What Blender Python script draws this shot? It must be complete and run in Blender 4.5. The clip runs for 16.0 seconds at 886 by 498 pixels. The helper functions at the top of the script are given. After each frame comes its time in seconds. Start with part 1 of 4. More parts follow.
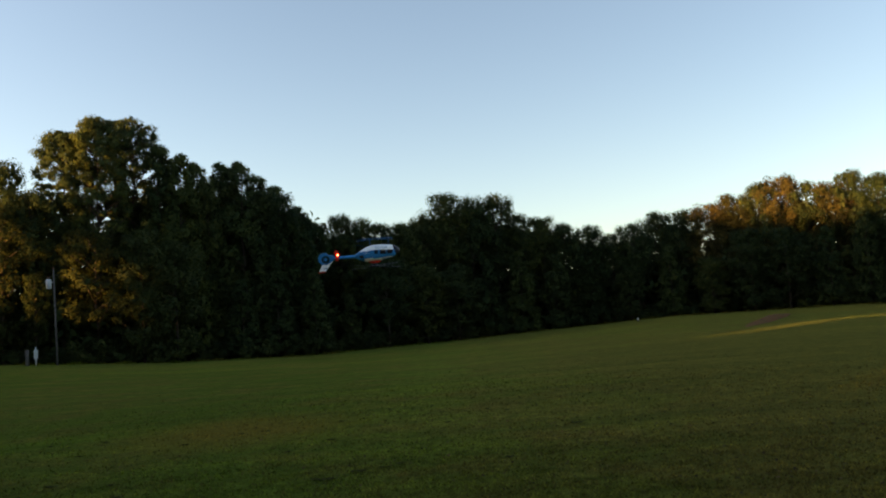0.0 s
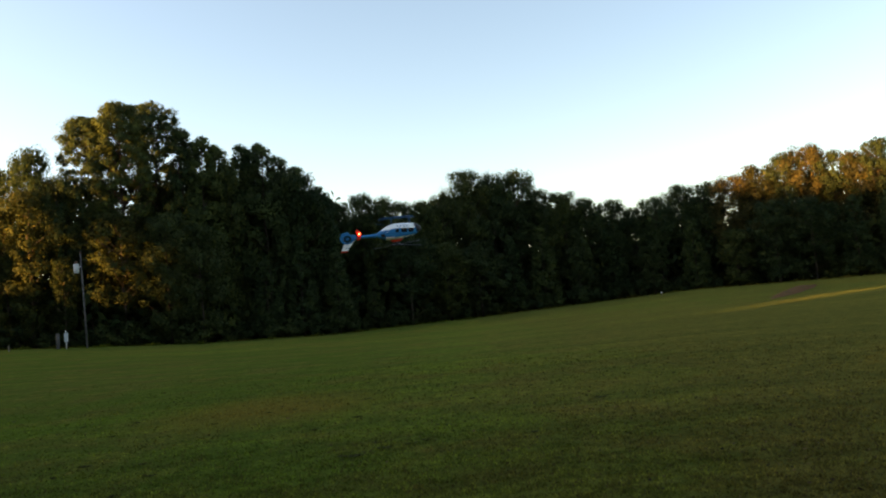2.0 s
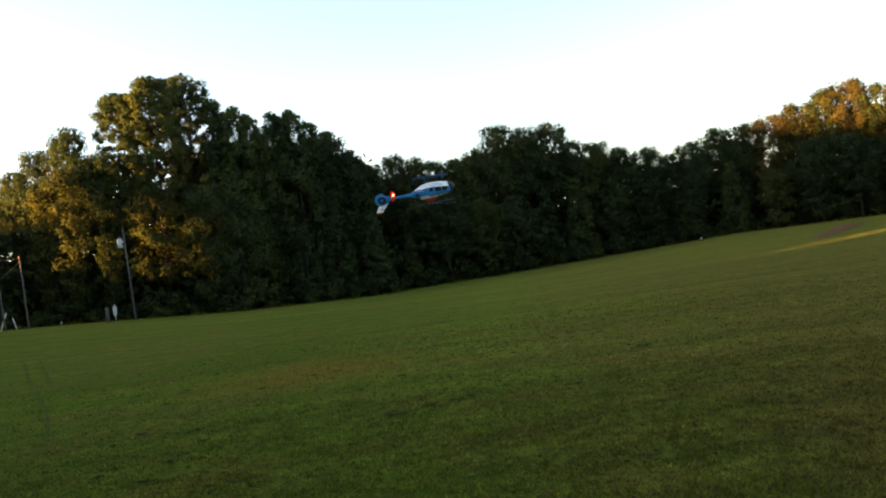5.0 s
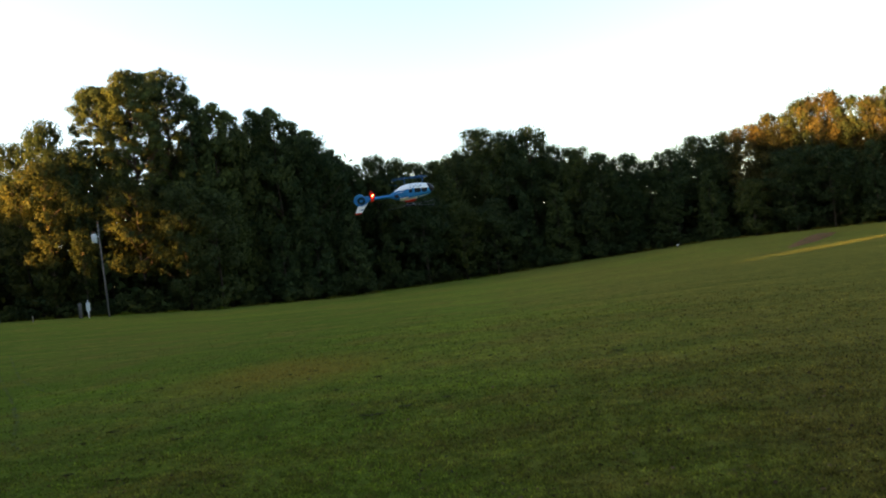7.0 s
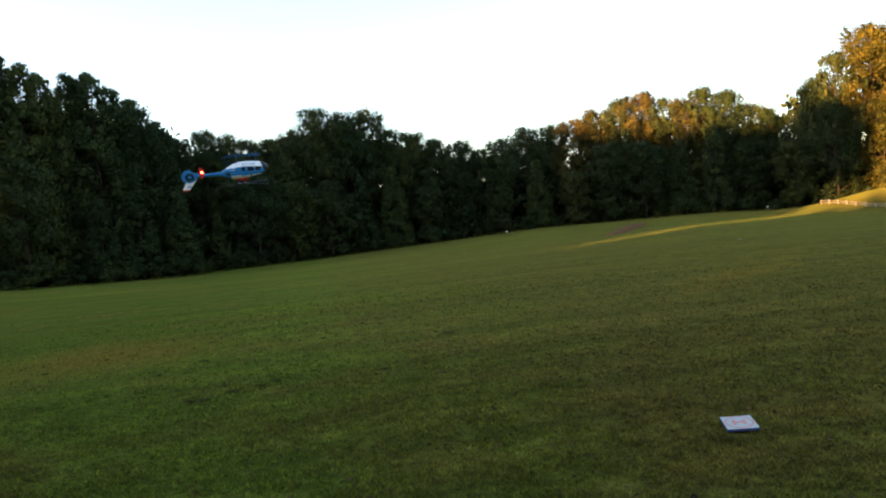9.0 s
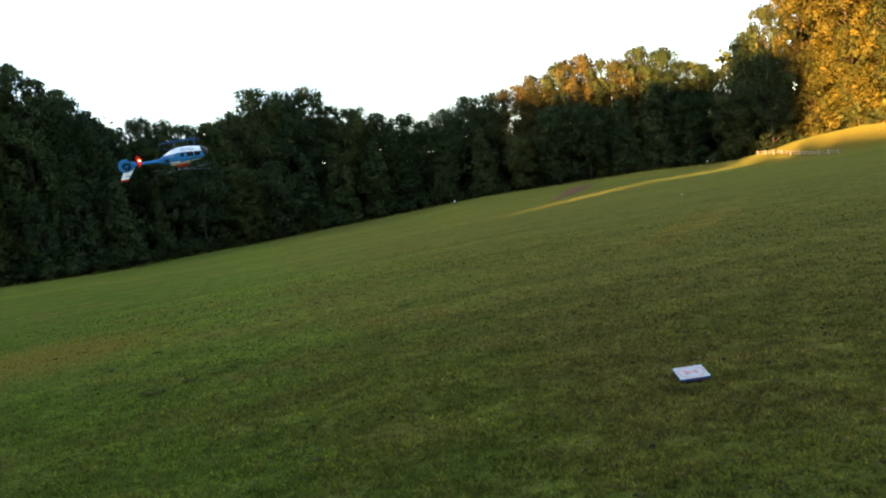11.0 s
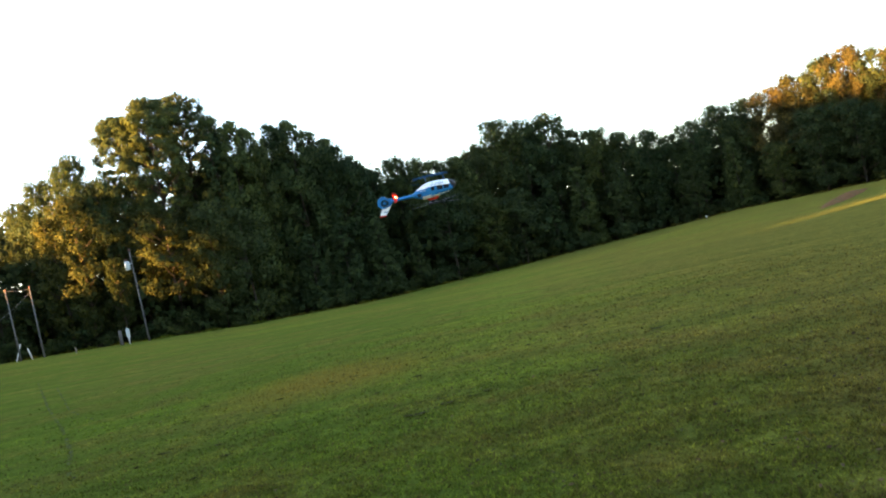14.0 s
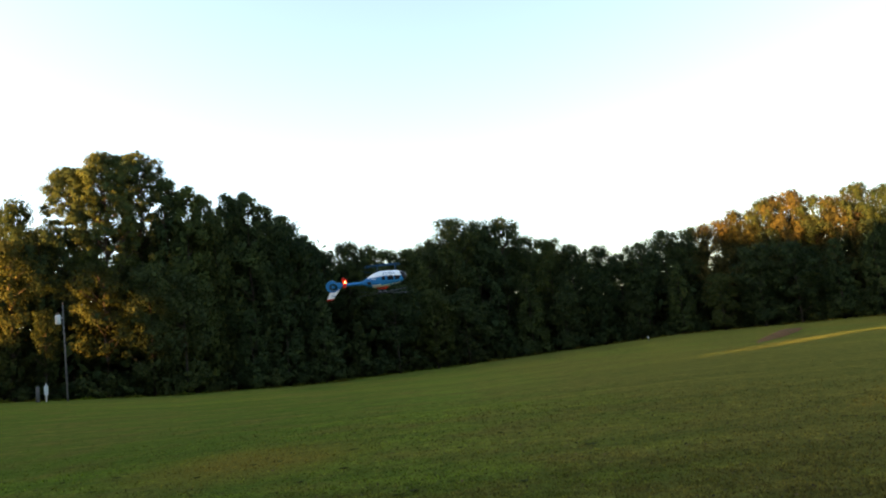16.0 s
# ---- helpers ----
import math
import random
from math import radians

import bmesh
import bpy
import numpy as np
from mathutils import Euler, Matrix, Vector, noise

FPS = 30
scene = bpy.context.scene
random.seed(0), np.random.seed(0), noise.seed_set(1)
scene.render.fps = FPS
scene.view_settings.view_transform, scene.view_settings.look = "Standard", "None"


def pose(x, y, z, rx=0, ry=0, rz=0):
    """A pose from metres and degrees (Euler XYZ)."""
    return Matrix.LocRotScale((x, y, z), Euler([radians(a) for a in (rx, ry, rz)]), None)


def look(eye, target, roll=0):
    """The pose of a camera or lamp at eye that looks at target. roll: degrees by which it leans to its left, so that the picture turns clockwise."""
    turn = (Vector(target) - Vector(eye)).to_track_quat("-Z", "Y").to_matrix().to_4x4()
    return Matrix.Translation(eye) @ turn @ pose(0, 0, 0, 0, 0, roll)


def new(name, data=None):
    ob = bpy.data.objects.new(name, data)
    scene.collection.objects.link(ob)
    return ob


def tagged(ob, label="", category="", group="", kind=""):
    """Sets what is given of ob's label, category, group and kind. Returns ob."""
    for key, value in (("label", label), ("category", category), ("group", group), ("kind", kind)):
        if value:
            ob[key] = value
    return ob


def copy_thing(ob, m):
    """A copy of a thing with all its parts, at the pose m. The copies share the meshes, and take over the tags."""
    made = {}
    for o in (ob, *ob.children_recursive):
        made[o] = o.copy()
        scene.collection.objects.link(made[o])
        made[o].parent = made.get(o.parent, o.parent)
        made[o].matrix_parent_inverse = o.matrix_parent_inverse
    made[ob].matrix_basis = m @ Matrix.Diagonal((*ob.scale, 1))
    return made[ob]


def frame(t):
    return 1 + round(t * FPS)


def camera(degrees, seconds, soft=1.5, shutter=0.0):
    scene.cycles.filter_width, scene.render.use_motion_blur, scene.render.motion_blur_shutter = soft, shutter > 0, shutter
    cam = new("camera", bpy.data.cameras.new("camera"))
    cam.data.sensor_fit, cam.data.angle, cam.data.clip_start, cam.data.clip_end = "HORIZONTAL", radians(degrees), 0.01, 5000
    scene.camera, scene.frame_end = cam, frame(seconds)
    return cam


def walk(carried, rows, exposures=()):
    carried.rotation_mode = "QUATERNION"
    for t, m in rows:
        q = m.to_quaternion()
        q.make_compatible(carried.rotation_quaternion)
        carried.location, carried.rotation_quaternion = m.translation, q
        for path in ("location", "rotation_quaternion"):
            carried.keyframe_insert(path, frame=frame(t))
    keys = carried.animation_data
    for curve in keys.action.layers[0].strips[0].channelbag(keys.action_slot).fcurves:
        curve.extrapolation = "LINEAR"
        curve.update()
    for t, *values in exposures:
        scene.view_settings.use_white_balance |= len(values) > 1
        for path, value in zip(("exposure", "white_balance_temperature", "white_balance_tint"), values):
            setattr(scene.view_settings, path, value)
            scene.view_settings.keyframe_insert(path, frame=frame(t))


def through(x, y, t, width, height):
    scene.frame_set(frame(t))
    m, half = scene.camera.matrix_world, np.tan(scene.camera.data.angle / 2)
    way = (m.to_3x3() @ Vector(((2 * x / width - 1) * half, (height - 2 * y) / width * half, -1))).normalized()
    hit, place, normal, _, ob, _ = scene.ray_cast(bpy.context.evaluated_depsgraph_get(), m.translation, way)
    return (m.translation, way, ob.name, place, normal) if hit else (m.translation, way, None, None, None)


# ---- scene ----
cam = camera(60.0, 16.0, soft=2.0)
EYE = (0.0, 0.0, 1.6)
PATH = [  # seconds, yaw, pitch, roll (degrees)
    (0.00, 0.00, 5.40, -4.45),
    (0.50, 0.53, 4.47, -5.20),
    (1.00, 1.05, 4.17, -5.20),
    (1.50, 1.41, 4.07, -5.40),
    (2.00, 1.74, 3.86, -5.42),
    (2.50, 2.28, 2.86, -6.11),
    (3.00, 3.53, 2.15, -7.58),
    (3.50, 4.56, 1.75, -8.37),
    (6.00, 4.66, 0.93, -8.04),
    (6.50, 4.23, 0.94, -7.64),
    (7.00, 3.16, 0.95, -7.11),
    (7.50, 0.65, 0.76, -5.86),
    (8.00, -2.59, 0.11, -4.80),
    (8.50, -5.68, -0.59, -4.46),
    (9.00, -8.89, -1.70, -5.80),
    (9.50, -11.07, -2.38, -6.02),
    (9.70, -12.28, -3.05, -7.54),
    (10.12, -13.58, -3.84, -8.75),
    (10.75, -12.99, -4.29, -9.30),
    (11.38, -10.88, -3.94, -9.31),
    (11.80, -9.47, -3.32, -9.55),
    (12.00, -8.90, -2.96, -9.78),
    (12.50, -5.01, -1.70, -10.35),
    (13.00, -1.06, -0.57, -11.06),
    (13.50, 3.25, 0.46, -12.51),
    (14.00, 5.25, 0.98, -12.54),
    (14.50, 6.36, 2.24, -11.91),
    (15.00, 6.65, 2.55, -11.07),
    (15.50, 4.75, 4.45, -9.60),
    (16.00, 0.35, 7.25, -6.10),
]

# the exposure opens up as more dark ground comes into view
EXPOSURE = ((0.0, 0.3, 8400), (2.0, 0.72, 8800), (2.5, 0.74, 8900), (3.5, 0.95, 9200), (6.0, 1.2, 8800), (7.5, 1.25, 8400), (9.5, 1.4, 8100), (12.0, 2.0, 8100), (13.0, 2.1, 8100), (14.0, 2.1, 8100), (14.5, 1.95, 8200), (15.0, 1.72, 8300), (15.5, 1.55, 8400), (16.0, 1.35, 8500))
walk(cam, [(t, pose(*EYE, 0, 0, yaw) @ pose(0, 0, 0, 90 + tilt) @ pose(0, 0, 0, 0, 0, roll)) for t, yaw, tilt, roll in PATH],
     exposures=[(t, e + 2.45, k, 16) for t, e, k in EXPOSURE])

# ---- light: low evening sun from the left and behind, clear sky ----
SUN_AZ, SUN_EL = -135.0, 5.5      # degrees clockwise from +y, and above the horizon
SUN_WAY = Vector((math.sin(radians(SUN_AZ)) * math.cos(radians(SUN_EL)),
                  math.cos(radians(SUN_AZ)) * math.cos(radians(SUN_EL)), math.sin(radians(SUN_EL))))
world = bpy.data.worlds.new("evening_sky")
scene.world = world
world.use_nodes = True
wn = world.node_tree.nodes
sky = wn.new("ShaderNodeTexSky")
sky.sky_type = 'NISHITA'
sky.sun_disc = False
sky.sun_elevation = radians(SUN_EL + 6)
sky.sun_rotation = radians((SUN_AZ + 42) % 360)
sky.air_density, sky.dust_density, sky.ozone_density = 1.0, 0.8, 2.2
wn["Background"].inputs["Strength"].default_value = 0.05
world.node_tree.links.new(sky.outputs[0], wn["Background"].inputs[0])
sun = new("sun", bpy.data.lights.new("sun", 'SUN'))
sun.data.energy, sun.data.angle, sun.data.color = 3.6, radians(1.0), (1.0, 0.55, 0.22)
sun.matrix_world = look(SUN_WAY * 100, (0, 0, 0))


# ---- the lie of the land ----
# woods' edge by bearing: distance, height of the ground there, height angle of the skyline
EDGE_AZ = (-180, -70, -44, -36, -27, -20, -10, 0, 10, 16, 28, 36, 41, 50, 70, 180)
EDGE_R = (70, 75, 92, 90, 82, 83, 86, 98, 105, 105, 106, 106, 106, 100, 84, 70)
EDGE_Z = (0.4, 0.9, 1.5, 1.3, 0.4, -0.35, -0.9, -0.9, -0.4, 0.0, -0.15, -0.95, -1.05, -0.8, 0.0, 0.4)


def smooth(a, b, x):
    s = min(1.0, max(0.0, (x - a) / (b - a)))
    return s * s * (3 - 2 * s)


def edge_r(az):
    return float(np.interp(az, EDGE_AZ, EDGE_R))


def ground_z(x, y):
    """Height of the lawn."""
    r, az = math.hypot(x, y), math.degrees(math.atan2(x, y))
    z = float(np.interp(az, EDGE_AZ, EDGE_Z)) * smooth(12, 85, r)
    z += 0.05 * noise.noise((x * 0.09, y * 0.09, 0)) * smooth(8, 25, r)
    # rising ground behind the woods
    z += 4.0 * smooth(edge_r(az) + 33, edge_r(az) + 58, r) * smooth(-62, -52, az) * smooth(75, 65, az)
    # grassy bank beyond the rail fence
    dx, dy = x - 68, y - 74
    z += 2.0 * math.exp(-(dx * dx / 150 + dy * dy / 30))
    z += 0.8 * math.exp(-((x - 61) ** 2 / 45 + (y - 77.5) ** 2 / 30))
    return z


def at(az, r, up=0.0):
    x, y = r * math.sin(radians(az)), r * math.cos(radians(az))
    return Vector((x, y, ground_z(x, y) + up))


# ---- materials ----
def material(name, rough=0.8, metal=0.0):
    m = bpy.data.materials.new(name)
    m.use_nodes = True
    b = m.node_tree.nodes["Principled BSDF"]
    b.inputs["Roughness"].default_value, b.inputs["Metallic"].default_value = rough, metal
    return m, m.node_tree.nodes, m.node_tree.links, b


def ramp(nodes, links, source, stops):
    r = nodes.new("ShaderNodeValToRGB")
    while len(r.color_ramp.elements) < len(stops):
        r.color_ramp.elements.new(0.5)
    for e, (p, c) in zip(r.color_ramp.elements, stops):
        e.position, e.color = p, (*c, 1)
    links.new(source, r.inputs[0])
    return r.outputs[0]


def noise_node(nodes, links, scale, detail=4, coords=None, rough=0.55):
    n = nodes.new("ShaderNodeTexNoise")
    n.inputs["Scale"].default_value, n.inputs["Detail"].default_value = scale, detail
    n.inputs["Roughness"].default_value = rough
    if coords is not None:
        links.new(coords, n.inputs["Vector"])
    return n.outputs[0]


def mix(nodes, links, how, fac, a, b):
    n = nodes.new("ShaderNodeMix")
    n.data_type, n.blend_type = 'RGBA', how
    for socket, v in ((n.inputs[0], fac), (n.inputs[6], a), (n.inputs[7], b)):
        if isinstance(v, bpy.types.NodeSocket):
            links.new(v, socket)
        elif isinstance(v, (int, float)):
            socket.default_value = v
        else:
            socket.default_value = (*v, 1)
    return n.outputs[2]


def plain(name, colour, rough=0.6, metal=0.0, vary=0.15, scale=20.0, bump=0.0):
    """A painted or bare surface with mottling and slight relief."""
    m, n, l, b = material(name, rough, metal)
    if rough >= 0.85:
        b.inputs["Specular IOR Level"].default_value = 0.05
    tc = n.new("ShaderNodeTexCoord").outputs["Object"]
    fine = noise_node(n, l, scale, 5, tc)
    dark = tuple(c * (1 - vary) for c in colour)
    light = tuple(min(1, c * (1 + vary)) for c in colour)
    l.new(ramp(n, l, fine, [(0.3, dark), (0.7, light)]), b.inputs["Base Color"])
    if bump:
        bp = n.new("ShaderNodeBump")
        bp.inputs["Strength"].default_value = bump
        bp.inputs["Distance"].default_value = 0.02
        l.new(fine, bp.inputs["Height"])
        l.new(bp.outputs[0], b.inputs["Normal"])
    return m


def grass_colour(n, l):
    """Green of a mown field with worn, straw-coloured and dry areas, at its real size."""
    p = n.new("ShaderNodeNewGeometry").outputs["Position"]
    broad = noise_node(n, l, 0.11, 4, p)
    patch = noise_node(n, l, 0.55, 4, p, 0.6)
    tuft = noise_node(n, l, 5.0, 5, p, 0.65)
    green = ramp(n, l, tuft, [(0.25, (0.033, 0.047, 0.0064)), (0.5, (0.055, 0.076, 0.0104)), (0.75, (0.082, 0.105, 0.0163))])
    dry = ramp(n, l, tuft, [(0.25, (0.040, 0.029, 0.008)), (0.5, (0.075, 0.055, 0.0142)), (0.78, (0.114, 0.084, 0.023))])
    # strips left by the mower, running across the field
    lie = n.new("ShaderNodeMapping")
    lie.inputs["Rotation"].default_value = (0, 0, radians(28))
    lie.inputs["Scale"].default_value = (0.10, 0.9, 1)
    l.new(p, lie.inputs["Vector"])
    strip = noise_node(n, l, 1.0, 4, lie.outputs[0], 0.6)
    green = mix(n, l, 'MULTIPLY', 1.0, green, ramp(n, l, strip, [(0.32, (0.91, 0.91, 0.92)), (0.5, (1, 1, 1)), (0.68, (1.13, 1.11, 1.07))]))
    # faint lines along the mower's way up the field
    rows = n.new("ShaderNodeMapping")
    rows.inputs["Rotation"].default_value = (0, 0, radians(-61))
    rows.inputs["Scale"].default_value = (0.04, 1.1, 1)
    l.new(p, rows.inputs["Vector"])
    line = ramp(n, l, noise_node(n, l, 1.0, 3, rows.outputs[0], 0.5), [(0.36, (0.86, 0.87, 0.88)), (0.5, (1, 1, 1)), (0.64, (1.13, 1.11, 1.08))])
    green, dry = mix(n, l, 'MULTIPLY', 1.0, green, line), mix(n, l, 'MULTIPLY', 1.0, dry, line)
    wide = n.new("ShaderNodeMapping")
    wide.inputs["Rotation"].default_value = (0, 0, radians(24))
    wide.inputs["Scale"].default_value = (0.025, 0.20, 1)
    l.new(p, wide.inputs["Vector"])
    sweep = noise_node(n, l, 1.0, 5, wide.outputs[0], 0.65)
    green = mix(n, l, 'MULTIPLY', 1.0, green, ramp(n, l, sweep, [(0.32, (0.78, 0.83, 0.84)), (0.5, (1, 1, 1)), (0.68, (1.32, 1.21, 1.05))]))
    dry = mix(n, l, 'MULTIPLY', 1.0, dry, ramp(n, l, strip, [(0.32, (0.88, 0.88, 0.88)), (0.68, (1.17, 1.14, 1.06))]))
    worn = mix(n, l, 'ADD', 1.0, ramp(n, l, broad, [(0.42, (0, 0, 0)), (0.62, (0.32, 0.32, 0.32))]),
               ramp(n, l, patch, [(0.45, (0, 0, 0)), (0.68, (0.6, 0.6, 0.6))]))
    # the drier side of the field, and two straw-coloured patches, the near one tired
    sep = n.new("ShaderNodeSeparateXYZ")
    l.new(p, sep.inputs[0])
    side = n.new("ShaderNodeMapRange")
    for i, v in enumerate((-0.6, 6.0, 0.0, 0.85)):
        side.inputs[1 + i].default_value = v
    l.new(sep.outputs[0], side.inputs[0])
    far = n.new("ShaderNodeMapRange")
    for i, v in enumerate((18.0, 55.0, 1.0, 0.42)):
        far.inputs[1 + i].default_value = v
    l.new(sep.outputs[1], far.inputs[0])
    dried = n.new("ShaderNodeMath")
    dried.operation = 'MULTIPLY'
    l.new(side.outputs[0], dried.inputs[0])
    l.new(far.outputs[0], dried.inputs[1])
    worn = mix(n, l, 'ADD', 1.0, worn, dried.outputs[0])
    straw_mask = None
    for cx, cy, rx, ry, amount in STRAW_PATCHES:
        off = n.new("ShaderNodeVectorMath")
        off.operation = 'SUBTRACT'
        off.inputs[1].default_value = (cx, cy, 0)
        l.new(p, off.inputs[0])
        scaled = n.new("ShaderNodeVectorMath")
        scaled.operation = 'MULTIPLY'
        scaled.inputs[1].default_value = (1 / rx, 1 / ry, 0)
        l.new(off.outputs[0], scaled.inputs[0])
        dist = n.new("ShaderNodeVectorMath")
        dist.operation = 'LENGTH'
        l.new(scaled.outputs[0], dist.inputs[0])
        wob = n.new("ShaderNodeMath")
        wob.operation = 'MULTIPLY_ADD'
        wob.inputs[1].default_value = 1.6
        l.new(patch, wob.inputs[0])
        l.new(dist.outputs["Value"], wob.inputs[2])
        fall = n.new("ShaderNodeMapRange")
        for i, w in enumerate((1.1, 2.1, amount, 0.0)):
            fall.inputs[1 + i].default_value = w
        l.new(wob.outputs[0], fall.inputs[0])
        straw_mask = fall.outputs[0] if straw_mask is None else mix(n, l, 'ADD', 1.0, straw_mask, fall.outputs[0])
    mid = noise_node(n, l, 1.7, 4, p, 0.6)
    shade = ramp(n, l, mid, [(0.3, (0.76, 0.78, 0.8)), (0.5, (1, 1, 1)), (0.7, (1.26, 1.22, 1.12))])
    grain = noise_node(n, l, 12.0, 4, p, 0.7)
    shade = mix(n, l, 'MULTIPLY', 1.0, shade, ramp(n, l, grain, [(0.32, (0.72, 0.70, 0.68)), (0.5, (1, 1, 1)), (0.68, (1.25, 1.25, 1.18))]))
    green, dry = mix(n, l, 'MULTIPLY', 1.0, green, shade), mix(n, l, 'MULTIPLY', 1.0, dry, shade)
    # small dead spots, a hand's breadth wide
    spots = noise_node(n, l, 3.6, 3, p, 0.7)
    worn = mix(n, l, 'ADD', 1.0, worn, ramp(n, l, spots, [(0.60, (0, 0, 0)), (0.70, (0.6, 0.6, 0.6))]))
    lim = n.new("ShaderNodeClamp")
    l.new(worn, lim.inputs[0])
    lim.inputs[2].default_value = 0.85
    # darker, deeper green towards the left side of the field
    left_side = n.new("ShaderNodeMapRange")
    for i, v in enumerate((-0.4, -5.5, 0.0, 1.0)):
        left_side.inputs[1 + i].default_value = v
    l.new(sep.outputs[0], left_side.inputs[0])
    green = mix(n, l, 'MIX', left_side.outputs[0], green, mix(n, l, 'MULTIPLY', 1.0, green, (0.70, 0.80, 0.74)))
    field = mix(n, l, 'MIX', lim.outputs[0], green, dry)
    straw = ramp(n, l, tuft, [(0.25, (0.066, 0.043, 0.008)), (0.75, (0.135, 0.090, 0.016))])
    return mix(n, l, 'MIX', straw_mask, field, straw), tuft, p


# the second patch gives the bank beyond the fence a straw base colour
STRAW_PATCHES = ((-3.8, 13.5, 1.9, 2.0, 0.95), (68.0, 74.0, 34.0, 16.0, 1.0))


def grass_material(name, blades):
    m, n, l, b = material(name, 0.9)
    b.inputs["Specular IOR Level"].default_value = 0.0
    b.inputs["Sheen Weight"].default_value, b.inputs["Sheen Roughness"].default_value = 0.085, 0.45
    b.inputs["Sheen Tint"].default_value = (0.42, 0.57, 0.16, 1)
    colour, tuft, p = grass_colour(n, l)
    if blades:
        isl = n.new("ShaderNodeNewGeometry").outputs["Random Per Island"]
        v = ramp(n, l, isl, [(0.0, (0.85, 0.85, 0.85)), (0.5, (1.6, 1.6, 1.55)), (1.0, (2.7, 2.65, 2.3))])
        colour = mix(n, l, 'MULTIPLY', 1.0, colour, v)
        other = n.new("ShaderNodeMath")
        other.operation = 'FRACT'
        times = n.new("ShaderNodeMath")
        times.operation = 'MULTIPLY'
        times.inputs[1].default_value = 37.0
        l.new(isl, times.inputs[0])
        l.new(times.outputs[0], other.inputs[0])
        withered = ramp(n, l, other.outputs[0], [(0.80, (0, 0, 0)), (0.84, (0.8, 0.8, 0.8))])
        colour = mix(n, l, 'MIX', withered, colour, (0.070, 0.048, 0.021))
        b.inputs["Subsurface Weight"].default_value = 0.0
    else:
        fine = noise_node(n, l, 46.0, 3, p, 0.75)
        v = ramp(n, l, fine, [(0.32, (0.62, 0.62, 0.62)), (0.66, (1.5, 1.5, 1.44))])
        colour = mix(n, l, 'MULTIPLY', 0.8, colour, v)
        bp = n.new("ShaderNodeBump")
        bp.inputs["Strength"].default_value, bp.inputs["Distance"].default_value = 0.7, 0.04
        l.new(mix(n, l, 'MIX', 0.5, fine, tuft), bp.inputs["Height"])
        l.new(bp.outputs[0], b.inputs["Normal"])
    l.new(colour, b.inputs["Base Color"])
    if blades:
        tr = n.new("ShaderNodeBsdfTranslucent")
        l.new(colour, tr.inputs[0])
        sh = n.new("ShaderNodeMixShader")
        sh.inputs[0].default_value = 0.5
        l.new(b.outputs[0], sh.inputs[1])
        l.new(tr.outputs[0], sh.inputs[2])
        l.new(sh.outputs[0], n["Material Output"].inputs[0])
    return m


def leaf_material(name, dark, mid, light, through=0.32):
    """Foliage: each leaf clump and each tree differs a little."""
    m, n, l, b = material(name, 0.7)
    b.inputs["Specular IOR Level"].default_value = 0.08
    isl = n.new("ShaderNodeNewGeometry").outputs["Random Per Island"]
    own = n.new("ShaderNodeObjectInfo").outputs["Random"]
    c = ramp(n, l, isl, [(0.0, dark), (0.55, mid), (1.0, light)])
    bough = noise_node(n, l, 0.55, 3, n.new("ShaderNodeTexCoord").outputs["Object"], 0.6)
    c = mix(n, l, 'MULTIPLY', 1.0, c, ramp(n, l, bough, [(0.34, (0.62, 0.70, 0.74)), (0.5, (1, 1, 1)), (0.66, (1.42, 1.32, 1.1))]))
    tree = ramp(n, l, own, [(0.0, (0.58, 0.70, 0.66)), (0.35, (0.85, 0.92, 0.92)), (0.65, (1.08, 1.05, 1.0)), (1.0, (1.38, 1.24, 0.95))])
    c = mix(n, l, 'MULTIPLY', 1.0, c, tree)
    l.new(c, b.inputs["Base Color"])
    tr = n.new("ShaderNodeBsdfTranslucent")
    l.new(c, tr.inputs[0])
    sh = n.new("ShaderNodeMixShader")
    sh.inputs[0].default_value = through
    l.new(b.outputs[0], sh.inputs[1])
    l.new(tr.outputs[0], sh.inputs[2])
    l.new(sh.outputs[0], n["Material Output"].inputs[0])
    return m


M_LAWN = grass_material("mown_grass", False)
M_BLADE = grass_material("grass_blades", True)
M_LEAF = leaf_material("broad_leaves", (0.024, 0.041, 0.0175), (0.034, 0.051, 0.0200), (0.053, 0.063, 0.0205))
# the gold of low sunlight is put into these leaf colours
M_SUN_GOLD = leaf_material("sun_gold_leaves", (0.026, 0.032, 0.010), (0.046, 0.049, 0.013), (0.086, 0.072, 0.016))
M_NEEDLE = leaf_material("pine_needles", (0.022, 0.038, 0.0160), (0.031, 0.049, 0.018), (0.045, 0.058, 0.020), 0.24)
M_CREEPER = leaf_material("creeper_leaves", (0.020, 0.030, 0.0095), (0.034, 0.043, 0.012), (0.060, 0.060, 0.0145))
# leaf colours tinted orange for the sun on the treetops
M_SUN_TINT = leaf_material("sun_tinted_leaves", (0.038, 0.036, 0.013), (0.060, 0.051, 0.017), (0.088, 0.070, 0.023))
M_DEAD = leaf_material("dead_leaves", (0.016, 0.011, 0.006), (0.045, 0.024, 0.011), (0.150, 0.084, 0.040), 0.1)
M_BARK = plain("bark", (0.042, 0.034, 0.027), 0.9, 0, 0.4, 3.0, 0.6)
M_POLE = plain("weathered_pole_wood", (0.088, 0.086, 0.085), 0.85, 0, 0.3, 6.0, 0.4)
M_METAL = plain("galvanised_metal", (0.50, 0.52, 0.53), 0.45, 0.6, 0.1, 8.0)
M_GREYPAINT = plain("pale_grey_paint", (0.33, 0.36, 0.37), 0.5, 0, 0.08, 6.0)
